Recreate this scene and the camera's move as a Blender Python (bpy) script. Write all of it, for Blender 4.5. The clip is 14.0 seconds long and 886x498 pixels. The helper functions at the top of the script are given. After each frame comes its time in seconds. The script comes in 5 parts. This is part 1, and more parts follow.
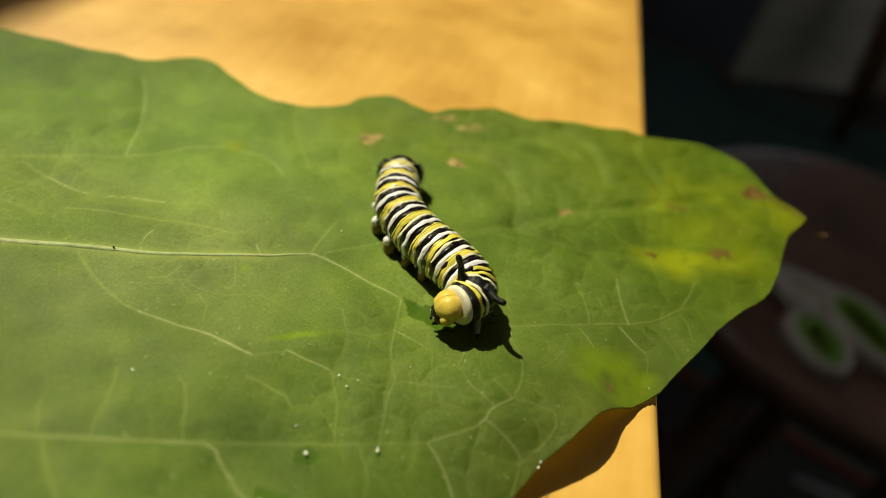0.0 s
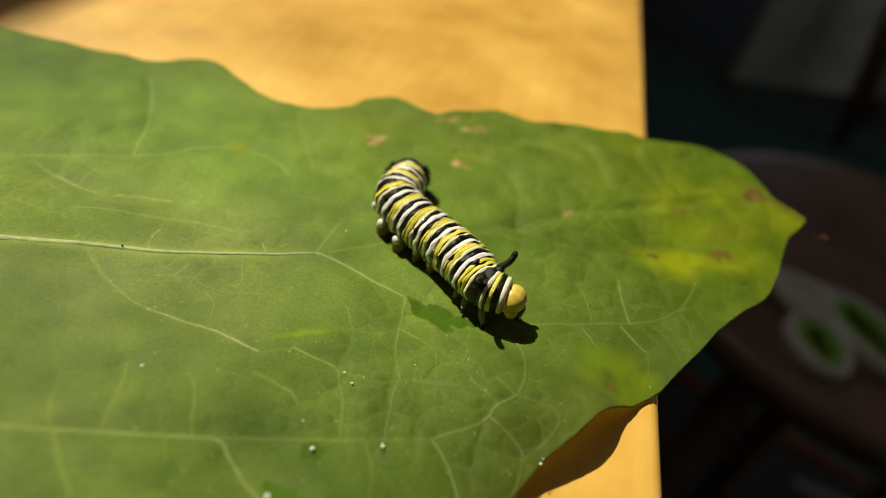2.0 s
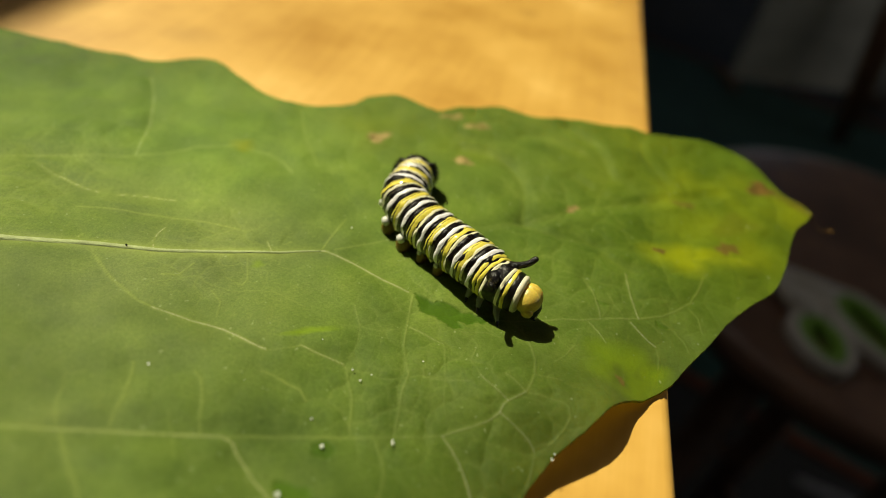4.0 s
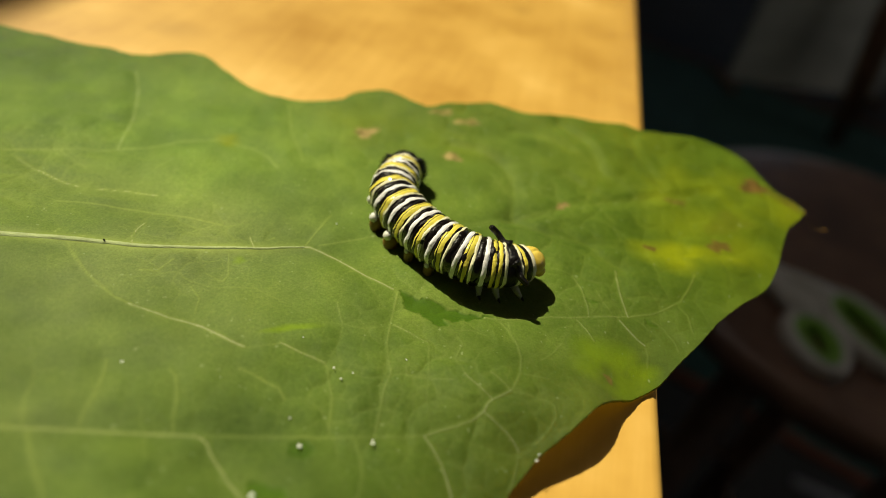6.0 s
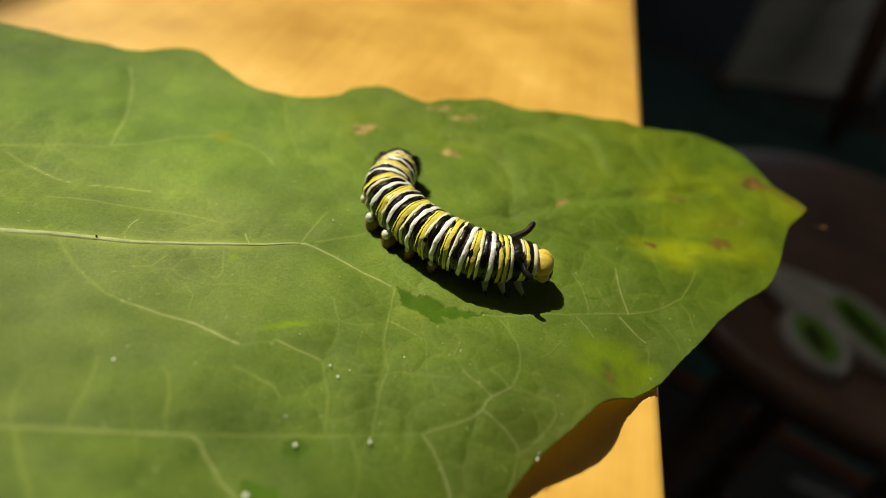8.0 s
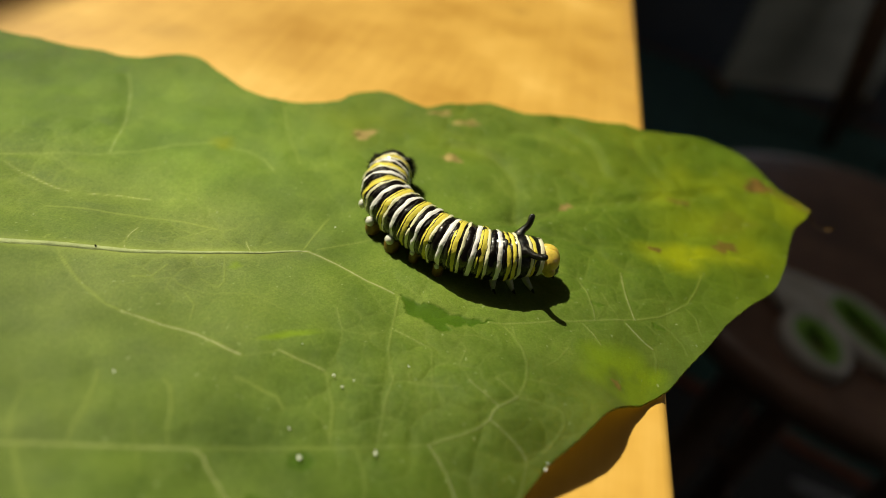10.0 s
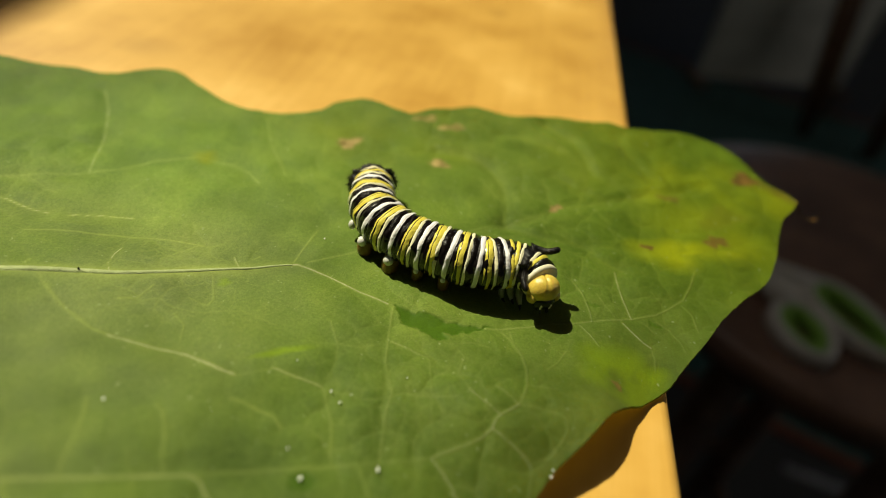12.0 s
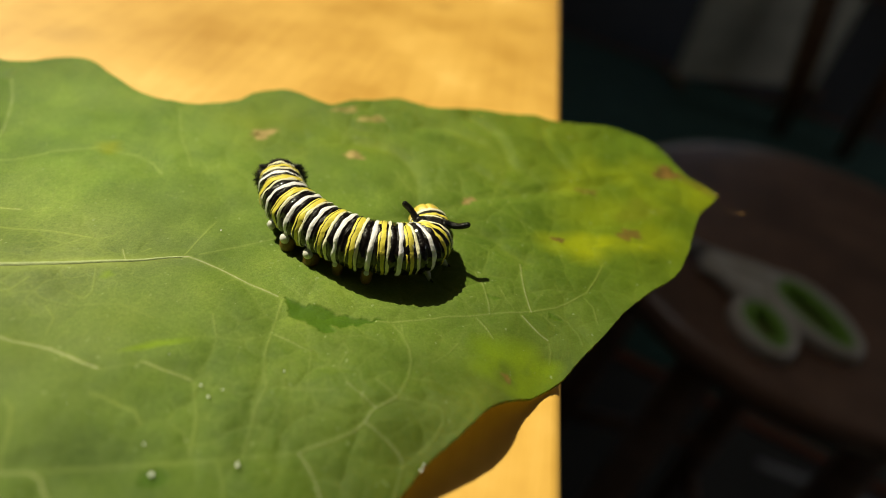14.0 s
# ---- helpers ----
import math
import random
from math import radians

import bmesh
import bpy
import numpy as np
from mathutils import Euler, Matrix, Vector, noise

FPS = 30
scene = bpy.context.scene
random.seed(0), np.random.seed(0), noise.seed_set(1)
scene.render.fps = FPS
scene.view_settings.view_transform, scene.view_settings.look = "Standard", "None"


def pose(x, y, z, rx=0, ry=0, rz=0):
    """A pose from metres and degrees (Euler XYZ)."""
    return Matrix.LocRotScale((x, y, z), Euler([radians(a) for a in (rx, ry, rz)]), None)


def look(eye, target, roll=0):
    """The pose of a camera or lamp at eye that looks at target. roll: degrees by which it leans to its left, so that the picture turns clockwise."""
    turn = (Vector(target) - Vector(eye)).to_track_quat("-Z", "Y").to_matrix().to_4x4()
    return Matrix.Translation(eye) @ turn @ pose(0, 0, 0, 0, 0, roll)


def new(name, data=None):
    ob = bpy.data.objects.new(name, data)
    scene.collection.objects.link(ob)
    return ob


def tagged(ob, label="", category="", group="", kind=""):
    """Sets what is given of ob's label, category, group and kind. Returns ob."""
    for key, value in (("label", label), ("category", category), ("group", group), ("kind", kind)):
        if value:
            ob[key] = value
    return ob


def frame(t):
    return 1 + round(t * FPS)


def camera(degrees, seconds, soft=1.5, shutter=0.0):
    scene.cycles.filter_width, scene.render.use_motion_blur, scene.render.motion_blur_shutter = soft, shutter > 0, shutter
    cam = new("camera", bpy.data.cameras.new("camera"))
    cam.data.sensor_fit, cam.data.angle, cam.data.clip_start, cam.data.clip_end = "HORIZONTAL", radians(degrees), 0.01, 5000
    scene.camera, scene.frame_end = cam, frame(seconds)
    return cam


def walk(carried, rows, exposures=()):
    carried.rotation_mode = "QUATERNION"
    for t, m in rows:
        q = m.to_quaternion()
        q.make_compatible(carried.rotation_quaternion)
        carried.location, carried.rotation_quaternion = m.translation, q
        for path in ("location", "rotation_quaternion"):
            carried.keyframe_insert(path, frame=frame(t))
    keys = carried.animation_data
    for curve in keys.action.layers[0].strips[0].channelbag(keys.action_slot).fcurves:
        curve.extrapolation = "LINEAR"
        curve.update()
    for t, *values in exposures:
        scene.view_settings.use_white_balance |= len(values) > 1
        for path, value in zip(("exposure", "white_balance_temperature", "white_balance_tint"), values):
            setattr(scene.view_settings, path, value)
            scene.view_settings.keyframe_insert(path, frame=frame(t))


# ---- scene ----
# Lengths below are written in millimetres where a name ends in _mm or a call goes through mm().
cam = camera(74.0, 14.0, soft=0.9)
cam.data.dof.use_dof = True
cam.data.dof.focus_distance = 0.064
cam.data.dof.aperture_fstop = 11.5
ROWS = [
    (0, 0.00639, -0.05603, 0.05232, 47.436, -8.039, 13.791),
    (0.5, 0.00641, -0.05632, 0.05133, 47.581, -7.994, 13.886),
    (1, 0.00542, -0.05640, 0.05130, 47.485, -8.112, 13.903),
    (1.5, 0.00537, -0.05687, 0.05202, 47.537, -8.129, 13.929),
    (2, 0.00612, -0.05693, 0.05266, 47.593, -8.204, 13.983),
    (2.5, 0.00511, -0.05712, 0.05266, 47.618, -7.958, 13.676),
    (3, 0.00514, -0.05716, 0.05213, 47.793, -7.803, 13.628),
    (5.5, 0.00639, -0.05657, 0.05129, 47.834, -7.860, 13.370),
    (6, 0.00678, -0.05614, 0.05069, 47.869, -8.050, 13.463),
    (6.5, 0.00719, -0.05623, 0.05052, 47.819, -8.004, 13.354),
    (7, 0.00677, -0.05634, 0.05045, 47.851, -8.122, 13.218),
    (7.5, 0.00677, -0.05607, 0.04994, 47.924, -8.182, 13.269),
    (10, 0.00609, -0.05511, 0.04934, 48.386, -7.924, 12.849),
    (10.5, 0.00473, -0.05489, 0.04967, 48.537, -7.976, 12.525),
    (11, 0.00602, -0.05496, 0.04999, 48.626, -7.536, 11.839),
    (11.5, 0.00609, -0.05396, 0.04920, 49.082, -7.120, 10.809),
    (12, 0.00520, -0.05433, 0.04896, 49.078, -7.005, 10.179),
    (12.5, 0.00696, -0.05403, 0.04851, 48.982, -7.290, 9.652),
    (13, 0.01030, -0.05334, 0.04859, 48.976, -7.616, 9.559),
    (13.5, 0.01410, -0.05285, 0.04895, 48.980, -7.781, 9.215),
    (14, 0.01485, -0.05233, 0.04898, 49.039, -7.977, 9.010),
]
walk(cam, [(t, pose(x, y, z, rx, ry, rz)) for t, x, y, z, rx, ry, rz in ROWS], [(0, 0.0), (11, 0.0), (12.5, -0.03), (14, 0.10)])

# ---- light ----
SUN_WAY = Vector((0.60, -0.35, -1.0)).normalized()
world = bpy.data.worlds.new("sky")
scene.world = world
world.use_nodes = True
wn = world.node_tree
sky = wn.nodes.new("ShaderNodeTexSky")
sky.sky_type = "NISHITA"
sky.sun_disc = False
sky.sun_elevation = math.asin(-SUN_WAY.z)
sky.sun_rotation = math.atan2(-SUN_WAY.x, -SUN_WAY.y)
wn.links.new(sky.outputs["Color"], wn.nodes["Background"].inputs["Color"])
wn.nodes["Background"].inputs["Strength"].default_value = 0.06

sun = new("sun", bpy.data.lights.new("sun", "SUN"))
sun.data.energy = 5.6
sun.data.angle = radians(0.6)
sun.data.color = (1.0, 0.93, 0.64)
sun.rotation_mode = "QUATERNION"
sun.rotation_quaternion = SUN_WAY.to_track_quat("-Z", "Y")

# area lamp in the added west opening, standing in for sky light
window_fill = new("window_fill", bpy.data.lights.new("window_fill", "AREA"))
window_fill.data.shape = "RECTANGLE"
window_fill.data.size, window_fill.data.size_y = 0.35, 0.60
window_fill.data.energy = 1.7
window_fill.data.color = (1.0, 0.97, 0.90)
window_fill.matrix_world = look((-0.64, 0.368, 1.247), (0.4, 0.30, 0.95))

# added fill lamp in an unseen east opening, brightens the dark background
east_fill = new("east_fill", bpy.data.lights.new("east_fill", "AREA"))
east_fill.data.shape = "RECTANGLE"
east_fill.data.size, east_fill.data.size_y = 1.1, 0.9
east_fill.data.energy = 5.2
east_fill.data.color = (1.0, 0.97, 0.90)
east_fill.matrix_world = look((3.58, 0.6, 0.9), (0.85, 1.9, -0.3))

scene.view_settings.exposure = 0.0


# ---- materials ----
class Mat:
    """A node material with short ways to add nodes and links."""

    def __init__(self, name):
        self.m = bpy.data.materials.new(name)
        self.m.use_nodes = True
        self.t = self.m.node_tree
        self.b = self.t.nodes["Principled BSDF"]

    def node(self, kind, **values):
        n = self.t.nodes.new(kind)
        for key, v in values.items():
            n.inputs[key.replace("_", " ")].default_value = v
        return n

    def link(self, a, b):
        self.t.links.new(a, b)

    def noise(self, vec, scale, detail=4.0, rough=0.55):
        n = self.node("ShaderNodeTexNoise", Scale=scale, Detail=detail, Roughness=rough)
        self.link(vec, n.inputs["Vector"])
        return n.outputs["Fac"]

    def ramp(self, fac, stops, mode="LINEAR"):
        n = self.t.nodes.new("ShaderNodeValToRGB")
        n.color_ramp.interpolation = mode
        e = n.color_ramp.elements
        while len(e) < len(stops):
            e.new(0.5)
        for el, (p, c) in zip(e, stops):
            el.position = p
            el.color = c if len(c) == 4 else (*c, 1.0)
        self.link(fac, n.inputs["Fac"])
        return n.outputs["Color"]

    def mix(self, fac, a, b, mode="MIX"):
        n = self.t.nodes.new("ShaderNodeMix")
        n.data_type = "RGBA"
        n.blend_type = mode
        for sock, v in ((n.inputs[0], fac), (n.inputs[6], a), (n.inputs[7], b)):
            if isinstance(v, (int, float)):
                sock.default_value = v
            elif isinstance(v, tuple):
                sock.default_value = v if len(v) == 4 else (*v, 1.0)
            else:
                self.link(v, sock)
        return n.outputs[2]

    def math(self, op, a, b=0.0, clamp=False):
        n = self.t.nodes.new("ShaderNodeMath")
        n.operation = op
        n.use_clamp = clamp
        for sock, v in zip(n.inputs, (a, b)):
            if isinstance(v, (int, float)):
                sock.default_value = v
            else:
                self.link(v, sock)
        return n.outputs[0]

    def coords(self, kind="Object"):
        return self.t.nodes.new("ShaderNodeTexCoord").outputs[kind]

    def mapped(self, vec, scale):
        n = self.t.nodes.new("ShaderNodeMapping")
        n.inputs["Scale"].default_value = scale
        self.link(vec, n.inputs["Vector"])
        return n.outputs["Vector"]

    def bump(self, height, strength, distance):
        n = self.node("ShaderNodeBump", Strength=strength, Distance=distance)
        self.link(height, n.inputs["Height"])
        self.link(n.outputs["Normal"], self.b.inputs["Normal"])
        return n

    def color(self, c):
        if isinstance(c, tuple):
            self.b.inputs["Base Color"].default_value = c if len(c) == 4 else (*c, 1.0)
        else:
            self.link(c, self.b.inputs["Base Color"])

    def set(self, **values):
        for key, v in values.items():
            s = self.b.inputs[key.replace("_", " ")]
            if isinstance(v, (int, float, tuple)):
                s.default_value = v
            else:
                self.link(v, s)


def simple(name, rgb, rough=0.5, spread=0.15, scale=60.0, bump=0.0, **more):
    """A paint-like material with soft variation at two scales."""
    m = Mat(name)
    p = m.coords()
    n1 = m.noise(p, scale, 5.0)
    n2 = m.noise(p, scale * 9.0, 3.0)
    f = m.math("ADD", m.math("MULTIPLY", n1, 0.7), m.math("MULTIPLY", n2, 0.3))
    lo = tuple(c * (1 - spread) for c in rgb)
    hi = tuple(min(1.0, c * (1 + spread)) for c in rgb)
    m.color(m.ramp(f, [(0.3, lo), (0.7, hi)]))
    m.set(Roughness=rough, **more)
    if bump:
        m.bump(n2, 0.5, bump)
    return m.m


def wood_material(name, dark, mid, light, rough=0.35, grain=1.0, coat=0.3, knots=()):
    """Long grain along y, with pores, soft knots and a thin varnish."""
    m = Mat(name)
    p = m.coords()
    bend = m.noise(m.mapped(p, (9, 3, 9)), 1.0, 3.0)
    v = m.t.nodes.new("ShaderNodeVectorMath")
    v.operation = "MULTIPLY_ADD"
    m.link(bend, v.inputs[0])
    v.inputs[1].default_value = (0.03, 0.0, 0.0)
    m.link(p, v.inputs[2])
    q = v.outputs[0]
    broad = m.noise(m.mapped(q, (60 * grain, 5, 60)), 1.0, 4.0)
    fine = m.noise(m.mapped(q, (700 * grain, 28, 700)), 1.0, 5.0)
    blot = m.noise(p, 26.0, 5.0, 0.6)
    f = m.math("ADD", m.math("MULTIPLY", broad, 0.08), m.math("ADD", m.math("MULTIPLY", fine, 0.13), m.math("MULTIPLY", blot, 0.76)))
    c = m.ramp(f, [(0.36, dark), (0.52, mid), (0.68, light)])
    for kx, ky, rx, ry in knots:
        at = m.t.nodes.new("ShaderNodeVectorMath")
        at.operation = "SUBTRACT"
        m.link(q, at.inputs[0])
        at.inputs[1].default_value = (kx + 0.015, ky, 0)
        far = m.t.nodes.new("ShaderNodeVectorMath")
        far.operation = "LENGTH"
        m.link(m.mapped(at.outputs[0], (1 / rx, 1 / ry, 0)), far.inputs[0])
        ring = m.math("ADD", far.outputs["Value"], m.math("MULTIPLY", blot, 0.5))
        c = m.mix(m.ramp(ring, [(0.25, (0.42,) * 3), (0.55, (0.30,) * 3), (1.1, (0, 0, 0))]), c, tuple(0.72 * v for v in dark))
    m.color(c)
    m.set(Roughness=m.math("ADD", rough - 0.08, m.math("MULTIPLY", blot, 0.16)), Coat_Weight=coat, Coat_Roughness=0.22)
    m.bump(fine, 0.25, 0.00015)
    return m.m


MAT_TABLE = wood_material("varnished_pine", (0.46, 0.236, 0.036), (0.65, 0.378, 0.080), (0.86, 0.56, 0.170), coat=0.15, rough=0.45, knots=((-0.060, 0.042, 0.009, 0.007), (-0.004, 0.094, 0.005, 0.006)))
MAT_STOOL = wood_material("dark_stained_wood", (0.12, 0.062, 0.038), (0.19, 0.10, 0.062), (0.27, 0.15, 0.095), rough=0.5, grain=0.4, coat=0.7)
# paler wood that paints a reflection onto the stool's rim
MAT_RIM_GLINT = wood_material("rim_glint_wood", (0.30, 0.28, 0.28), (0.46, 0.44, 0.44), (0.60, 0.58, 0.58), rough=0.4, grain=0.4, coat=0.3)
MAT_CHAIR = wood_material("brown_wood", (0.10, 0.045, 0.020), (0.16, 0.072, 0.032), (0.22, 0.10, 0.045), rough=0.5, grain=0.4, coat=0.1)
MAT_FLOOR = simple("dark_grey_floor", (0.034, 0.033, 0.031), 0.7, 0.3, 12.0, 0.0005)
MAT_STRIP = simple("mottled_pale_strip", (0.30, 0.30, 0.32), 0.5, 0.6, 9.0, 0.0002)
MAT_RUG = simple("dark_teal_pile", (0.036, 0.092, 0.080), 0.95, 0.4, 30.0, 0.002)
MAT_RUG_EDGE = simple("red_brown_binding", (0.16, 0.055, 0.03), 0.9, 0.3, 60.0, 0.001)
MAT_WALL = simple("plain_wall_paint", (0.55, 0.54, 0.52), 0.9, 0.08, 4.0)
MAT_GREY = simple("grey_fabric", (0.48, 0.465, 0.39), 0.85, 0.3, 9.0, 0.0006)
MAT_PLASTIC_WHITE = simple("white_plastic", (0.58, 0.54, 0.46), 0.4, 0.08, 30.0)
MAT_PLASTIC_GREEN = simple("green_soft_grip", (0.20, 0.40, 0.045), 0.45, 0.1, 30.0)
MAT_STEEL = simple("brushed_steel", (0.5, 0.5, 0.5), 0.3, 0.1, 80.0, Metallic=1.0)


def leaf_material():
    """Blade colour: green with paler veins, yellowed and brown patches, a darker gnawed area and a fine net of small veins."""
    m = Mat("leaf_blade")
    p = m.coords()
    at = m.t.nodes.new("ShaderNodeAttribute")
    at.attribute_name = "marks"
    sep = m.t.nodes.new("ShaderNodeSeparateColor")
    m.link(at.outputs["Color"], sep.inputs[0])
    vein, yellow, brown, gnawed = sep.outputs[0], sep.outputs[1], sep.outputs[2], at.outputs["Alpha"]
    big = m.noise(p, 38.0, 4.0)
    mid = m.noise(p, 230.0, 5.0, 0.6)
    tiny = m.noise(p, 2600.0, 3.0, 0.7)
    f = m.math("ADD", m.math("MULTIPLY", big, 0.42), m.math("ADD", m.math("MULTIPLY", mid, 0.34), m.math("MULTIPLY", tiny, 0.24)))
    base = m.ramp(f, [(0.34, (0.062, 0.128, 0.008)), (0.5, (0.118, 0.204, 0.017)), (0.66, (0.192, 0.290, 0.032))])
    # light painted in: paler towards the stalk, deeper green towards tip and margin
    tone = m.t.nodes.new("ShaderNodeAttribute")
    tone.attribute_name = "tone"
    # the finest net of veins
    wob = m.t.nodes.new("ShaderNodeVectorMath")
    wob.operation = "MULTIPLY_ADD"
    nz = m.node("ShaderNodeTexNoise", Scale=600.0, Detail=2.0)
    m.link(p, nz.inputs["Vector"])
    m.link(nz.outputs["Color"], wob.inputs[0])
    wob.inputs[1].default_value = (0.0012, 0.0012, 0.0)
    m.link(p, wob.inputs[2])
    vo = m.t.nodes.new("ShaderNodeTexVoronoi")
    vo.feature = "DISTANCE_TO_EDGE"
    vo.inputs["Scale"].default_value = 950.0
    m.link(m.mapped(wob.outputs[0], (1, 1, 0)), vo.inputs["Vector"])
    mr = m.t.nodes.new("ShaderNodeMapRange")
    mr.inputs["From Max"].default_value = 0.12
    mr.inputs["To Min"].default_value = 1.0
    mr.inputs["To Max"].default_value = 0.0
    m.link(vo.outputs["Distance"], mr.inputs["Value"])
    patch = m.ramp(m.noise(p, 75.0, 2.0), [(0.42, (0, 0, 0)), (0.62, (1, 1, 1))])
    net = m.math("MULTIPLY", m.math("MULTIPLY", mr.outputs[0], 0.16), m.math("ADD", 0.35, m.math("MULTIPLY", patch, 0.65)))
    c = m.mix(net, base, (0.24, 0.30, 0.055))
    grain = m.noise(p, 6800.0, 1.0, 0.5)
    # fine pale down and the blade's grey sheen, painted in thickest towards the stalk
    c = m.mix(m.math("MULTIPLY", tone.outputs["Alpha"], m.math("ADD", 0.5, m.math("MULTIPLY", tiny, 1.0))), c, (0.195, 0.222, 0.095))
    worn = m.math("MULTIPLY", vein, m.math("ADD", 0.1, m.math("MULTIPLY", m.noise(p, 420.0, 4.0, 0.7), 1.6)), True)
    c = m.mix(worn, c, m.mix(m.math("MULTIPLY", m.math("SUBTRACT", vein, 0.6), 3.0, True), (0.26, 0.35, 0.060), (0.50, 0.52, 0.28)))
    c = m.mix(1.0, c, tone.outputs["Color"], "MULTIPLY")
    # yellowest by the tip, greener on the near lobe
    sx = m.t.nodes.new("ShaderNodeSeparateXYZ")
    m.link(p, sx.inputs[0])
    lobe = m.math("MULTIPLY", sx.outputs[1], -150.0, True)
    gold = m.mix(big, (0.15, 0.205, 0.002), (0.32, 0.345, 0.003))
    c = m.mix(yellow, c, m.mix(lobe, gold, (0.185, 0.300, 0.003)))
    c = m.mix(gnawed, c, m.mix(mid, (0.030, 0.080, 0.001), (0.058, 0.120, 0.002)))
    # old spots are bleached to tan, those by the tip still dark
    fresh = m.math("MULTIPLY", m.math("SUBTRACT", sx.outputs[0], 0.008), 60.0, True)
    spot = m.math("MULTIPLY", m.math("SUBTRACT", m.noise(p, 620.0, 3.0), 0.28), 2.3, True)
    tan = m.mix(spot, (0.10, 0.064, 0.016), (0.56, 0.40, 0.17))
    c = m.mix(brown, c, m.mix(fresh, tan, m.mix(spot, (0.055, 0.032, 0.009), (0.19, 0.105, 0.022))))
    # pale dust specks
    speck = m.ramp(m.noise(p, 1500.0, 1.0), [(0.735, (0, 0, 0)), (0.77, (1, 1, 1))])
    c = m.mix(m.math("MULTIPLY", speck, 0.35), c, (0.34, 0.40, 0.2))
    m.color(c)
    m.set(Roughness=m.math("ADD", 0.50, m.math("MULTIPLY", mid, 0.24)), Sheen_Weight=0.04, Sheen_Roughness=0.45, Sheen_Tint=(0.9, 0.95, 0.8, 1.0))
    m.b.inputs["Specular IOR Level"].default_value = 0.12
    h = m.math("ADD", m.math("ADD", m.math("MULTIPLY", mid, 0.32), m.math("MULTIPLY", tiny, 0.04)), m.math("ADD", m.math("MULTIPLY", grain, 0.14), m.math("MULTIPLY", net, -0.15)))
    c = m.mix(0.65, c, m.mix(m.math("ADD", m.math("MULTIPLY", grain, 0.55), m.math("MULTIPLY", m.noise(p, 3600.0, 2.0, 0.6), 0.45)), (0.25, 0.25, 0.25), (1.75, 1.75, 1.75)), "MULTIPLY")
    m.color(c)
    m.bump(h, 0.7, 0.0004)
    tr = m.t.nodes.new("ShaderNodeBsdfTranslucent")
    m.link(m.mix(0.8, c, (0.78, 0.70, 0.02)), tr.inputs["Color"])
    mx = m.t.nodes.new("ShaderNodeMixShader")
    thin = m.t.nodes.new("ShaderNodeAttribute")
    thin.attribute_name = "thinness"
    m.link(thin.outputs["Fac"], mx.inputs[0])
    m.link(m.b.outputs[0], mx.inputs[1])
    m.link(tr.outputs[0], mx.inputs[2])
    m.link(mx.outputs[0], m.t.nodes["Material Output"].inputs["Surface"])
    return m.m


MAT_LEAF = leaf_material()


def underside_material():
    """Pale green underside that lets most of the light through."""
    m = Mat("leaf_underside")
    n = m.noise(m.coords(), 180.0, 4.0)
    c = m.ramp(n, [(0.3, (0.16, 0.22, 0.05)), (0.7, (0.22, 0.28, 0.08))])
    m.color(c)
    m.set(Roughness=0.7)
    tr = m.t.nodes.new("ShaderNodeBsdfTranslucent")
    tr.inputs["Color"].default_value = (1.0, 0.82, 0.06, 1.0)
    mx = m.t.nodes.new("ShaderNodeMixShader")
    mx.inputs[0].default_value = 0.9
    m.link(m.b.outputs[0], mx.inputs[1])
    m.link(tr.outputs[0], mx.inputs[2])
    m.link(mx.outputs[0], m.t.nodes["Material Output"].inputs["Surface"])
    return m.m


MAT_UNDER = underside_material()
MAT_VEIN = simple("pale_leaf_vein", (0.34, 0.40, 0.17), 0.55, 0.3, 700.0, 0.0003)


BLACK, YELLOW, CREAM, WHITE = (0.004, 0.002, 0.002), (0.79, 0.68, 0.10), (0.88, 0.84, 0.60), (0.96, 0.94, 1.0)


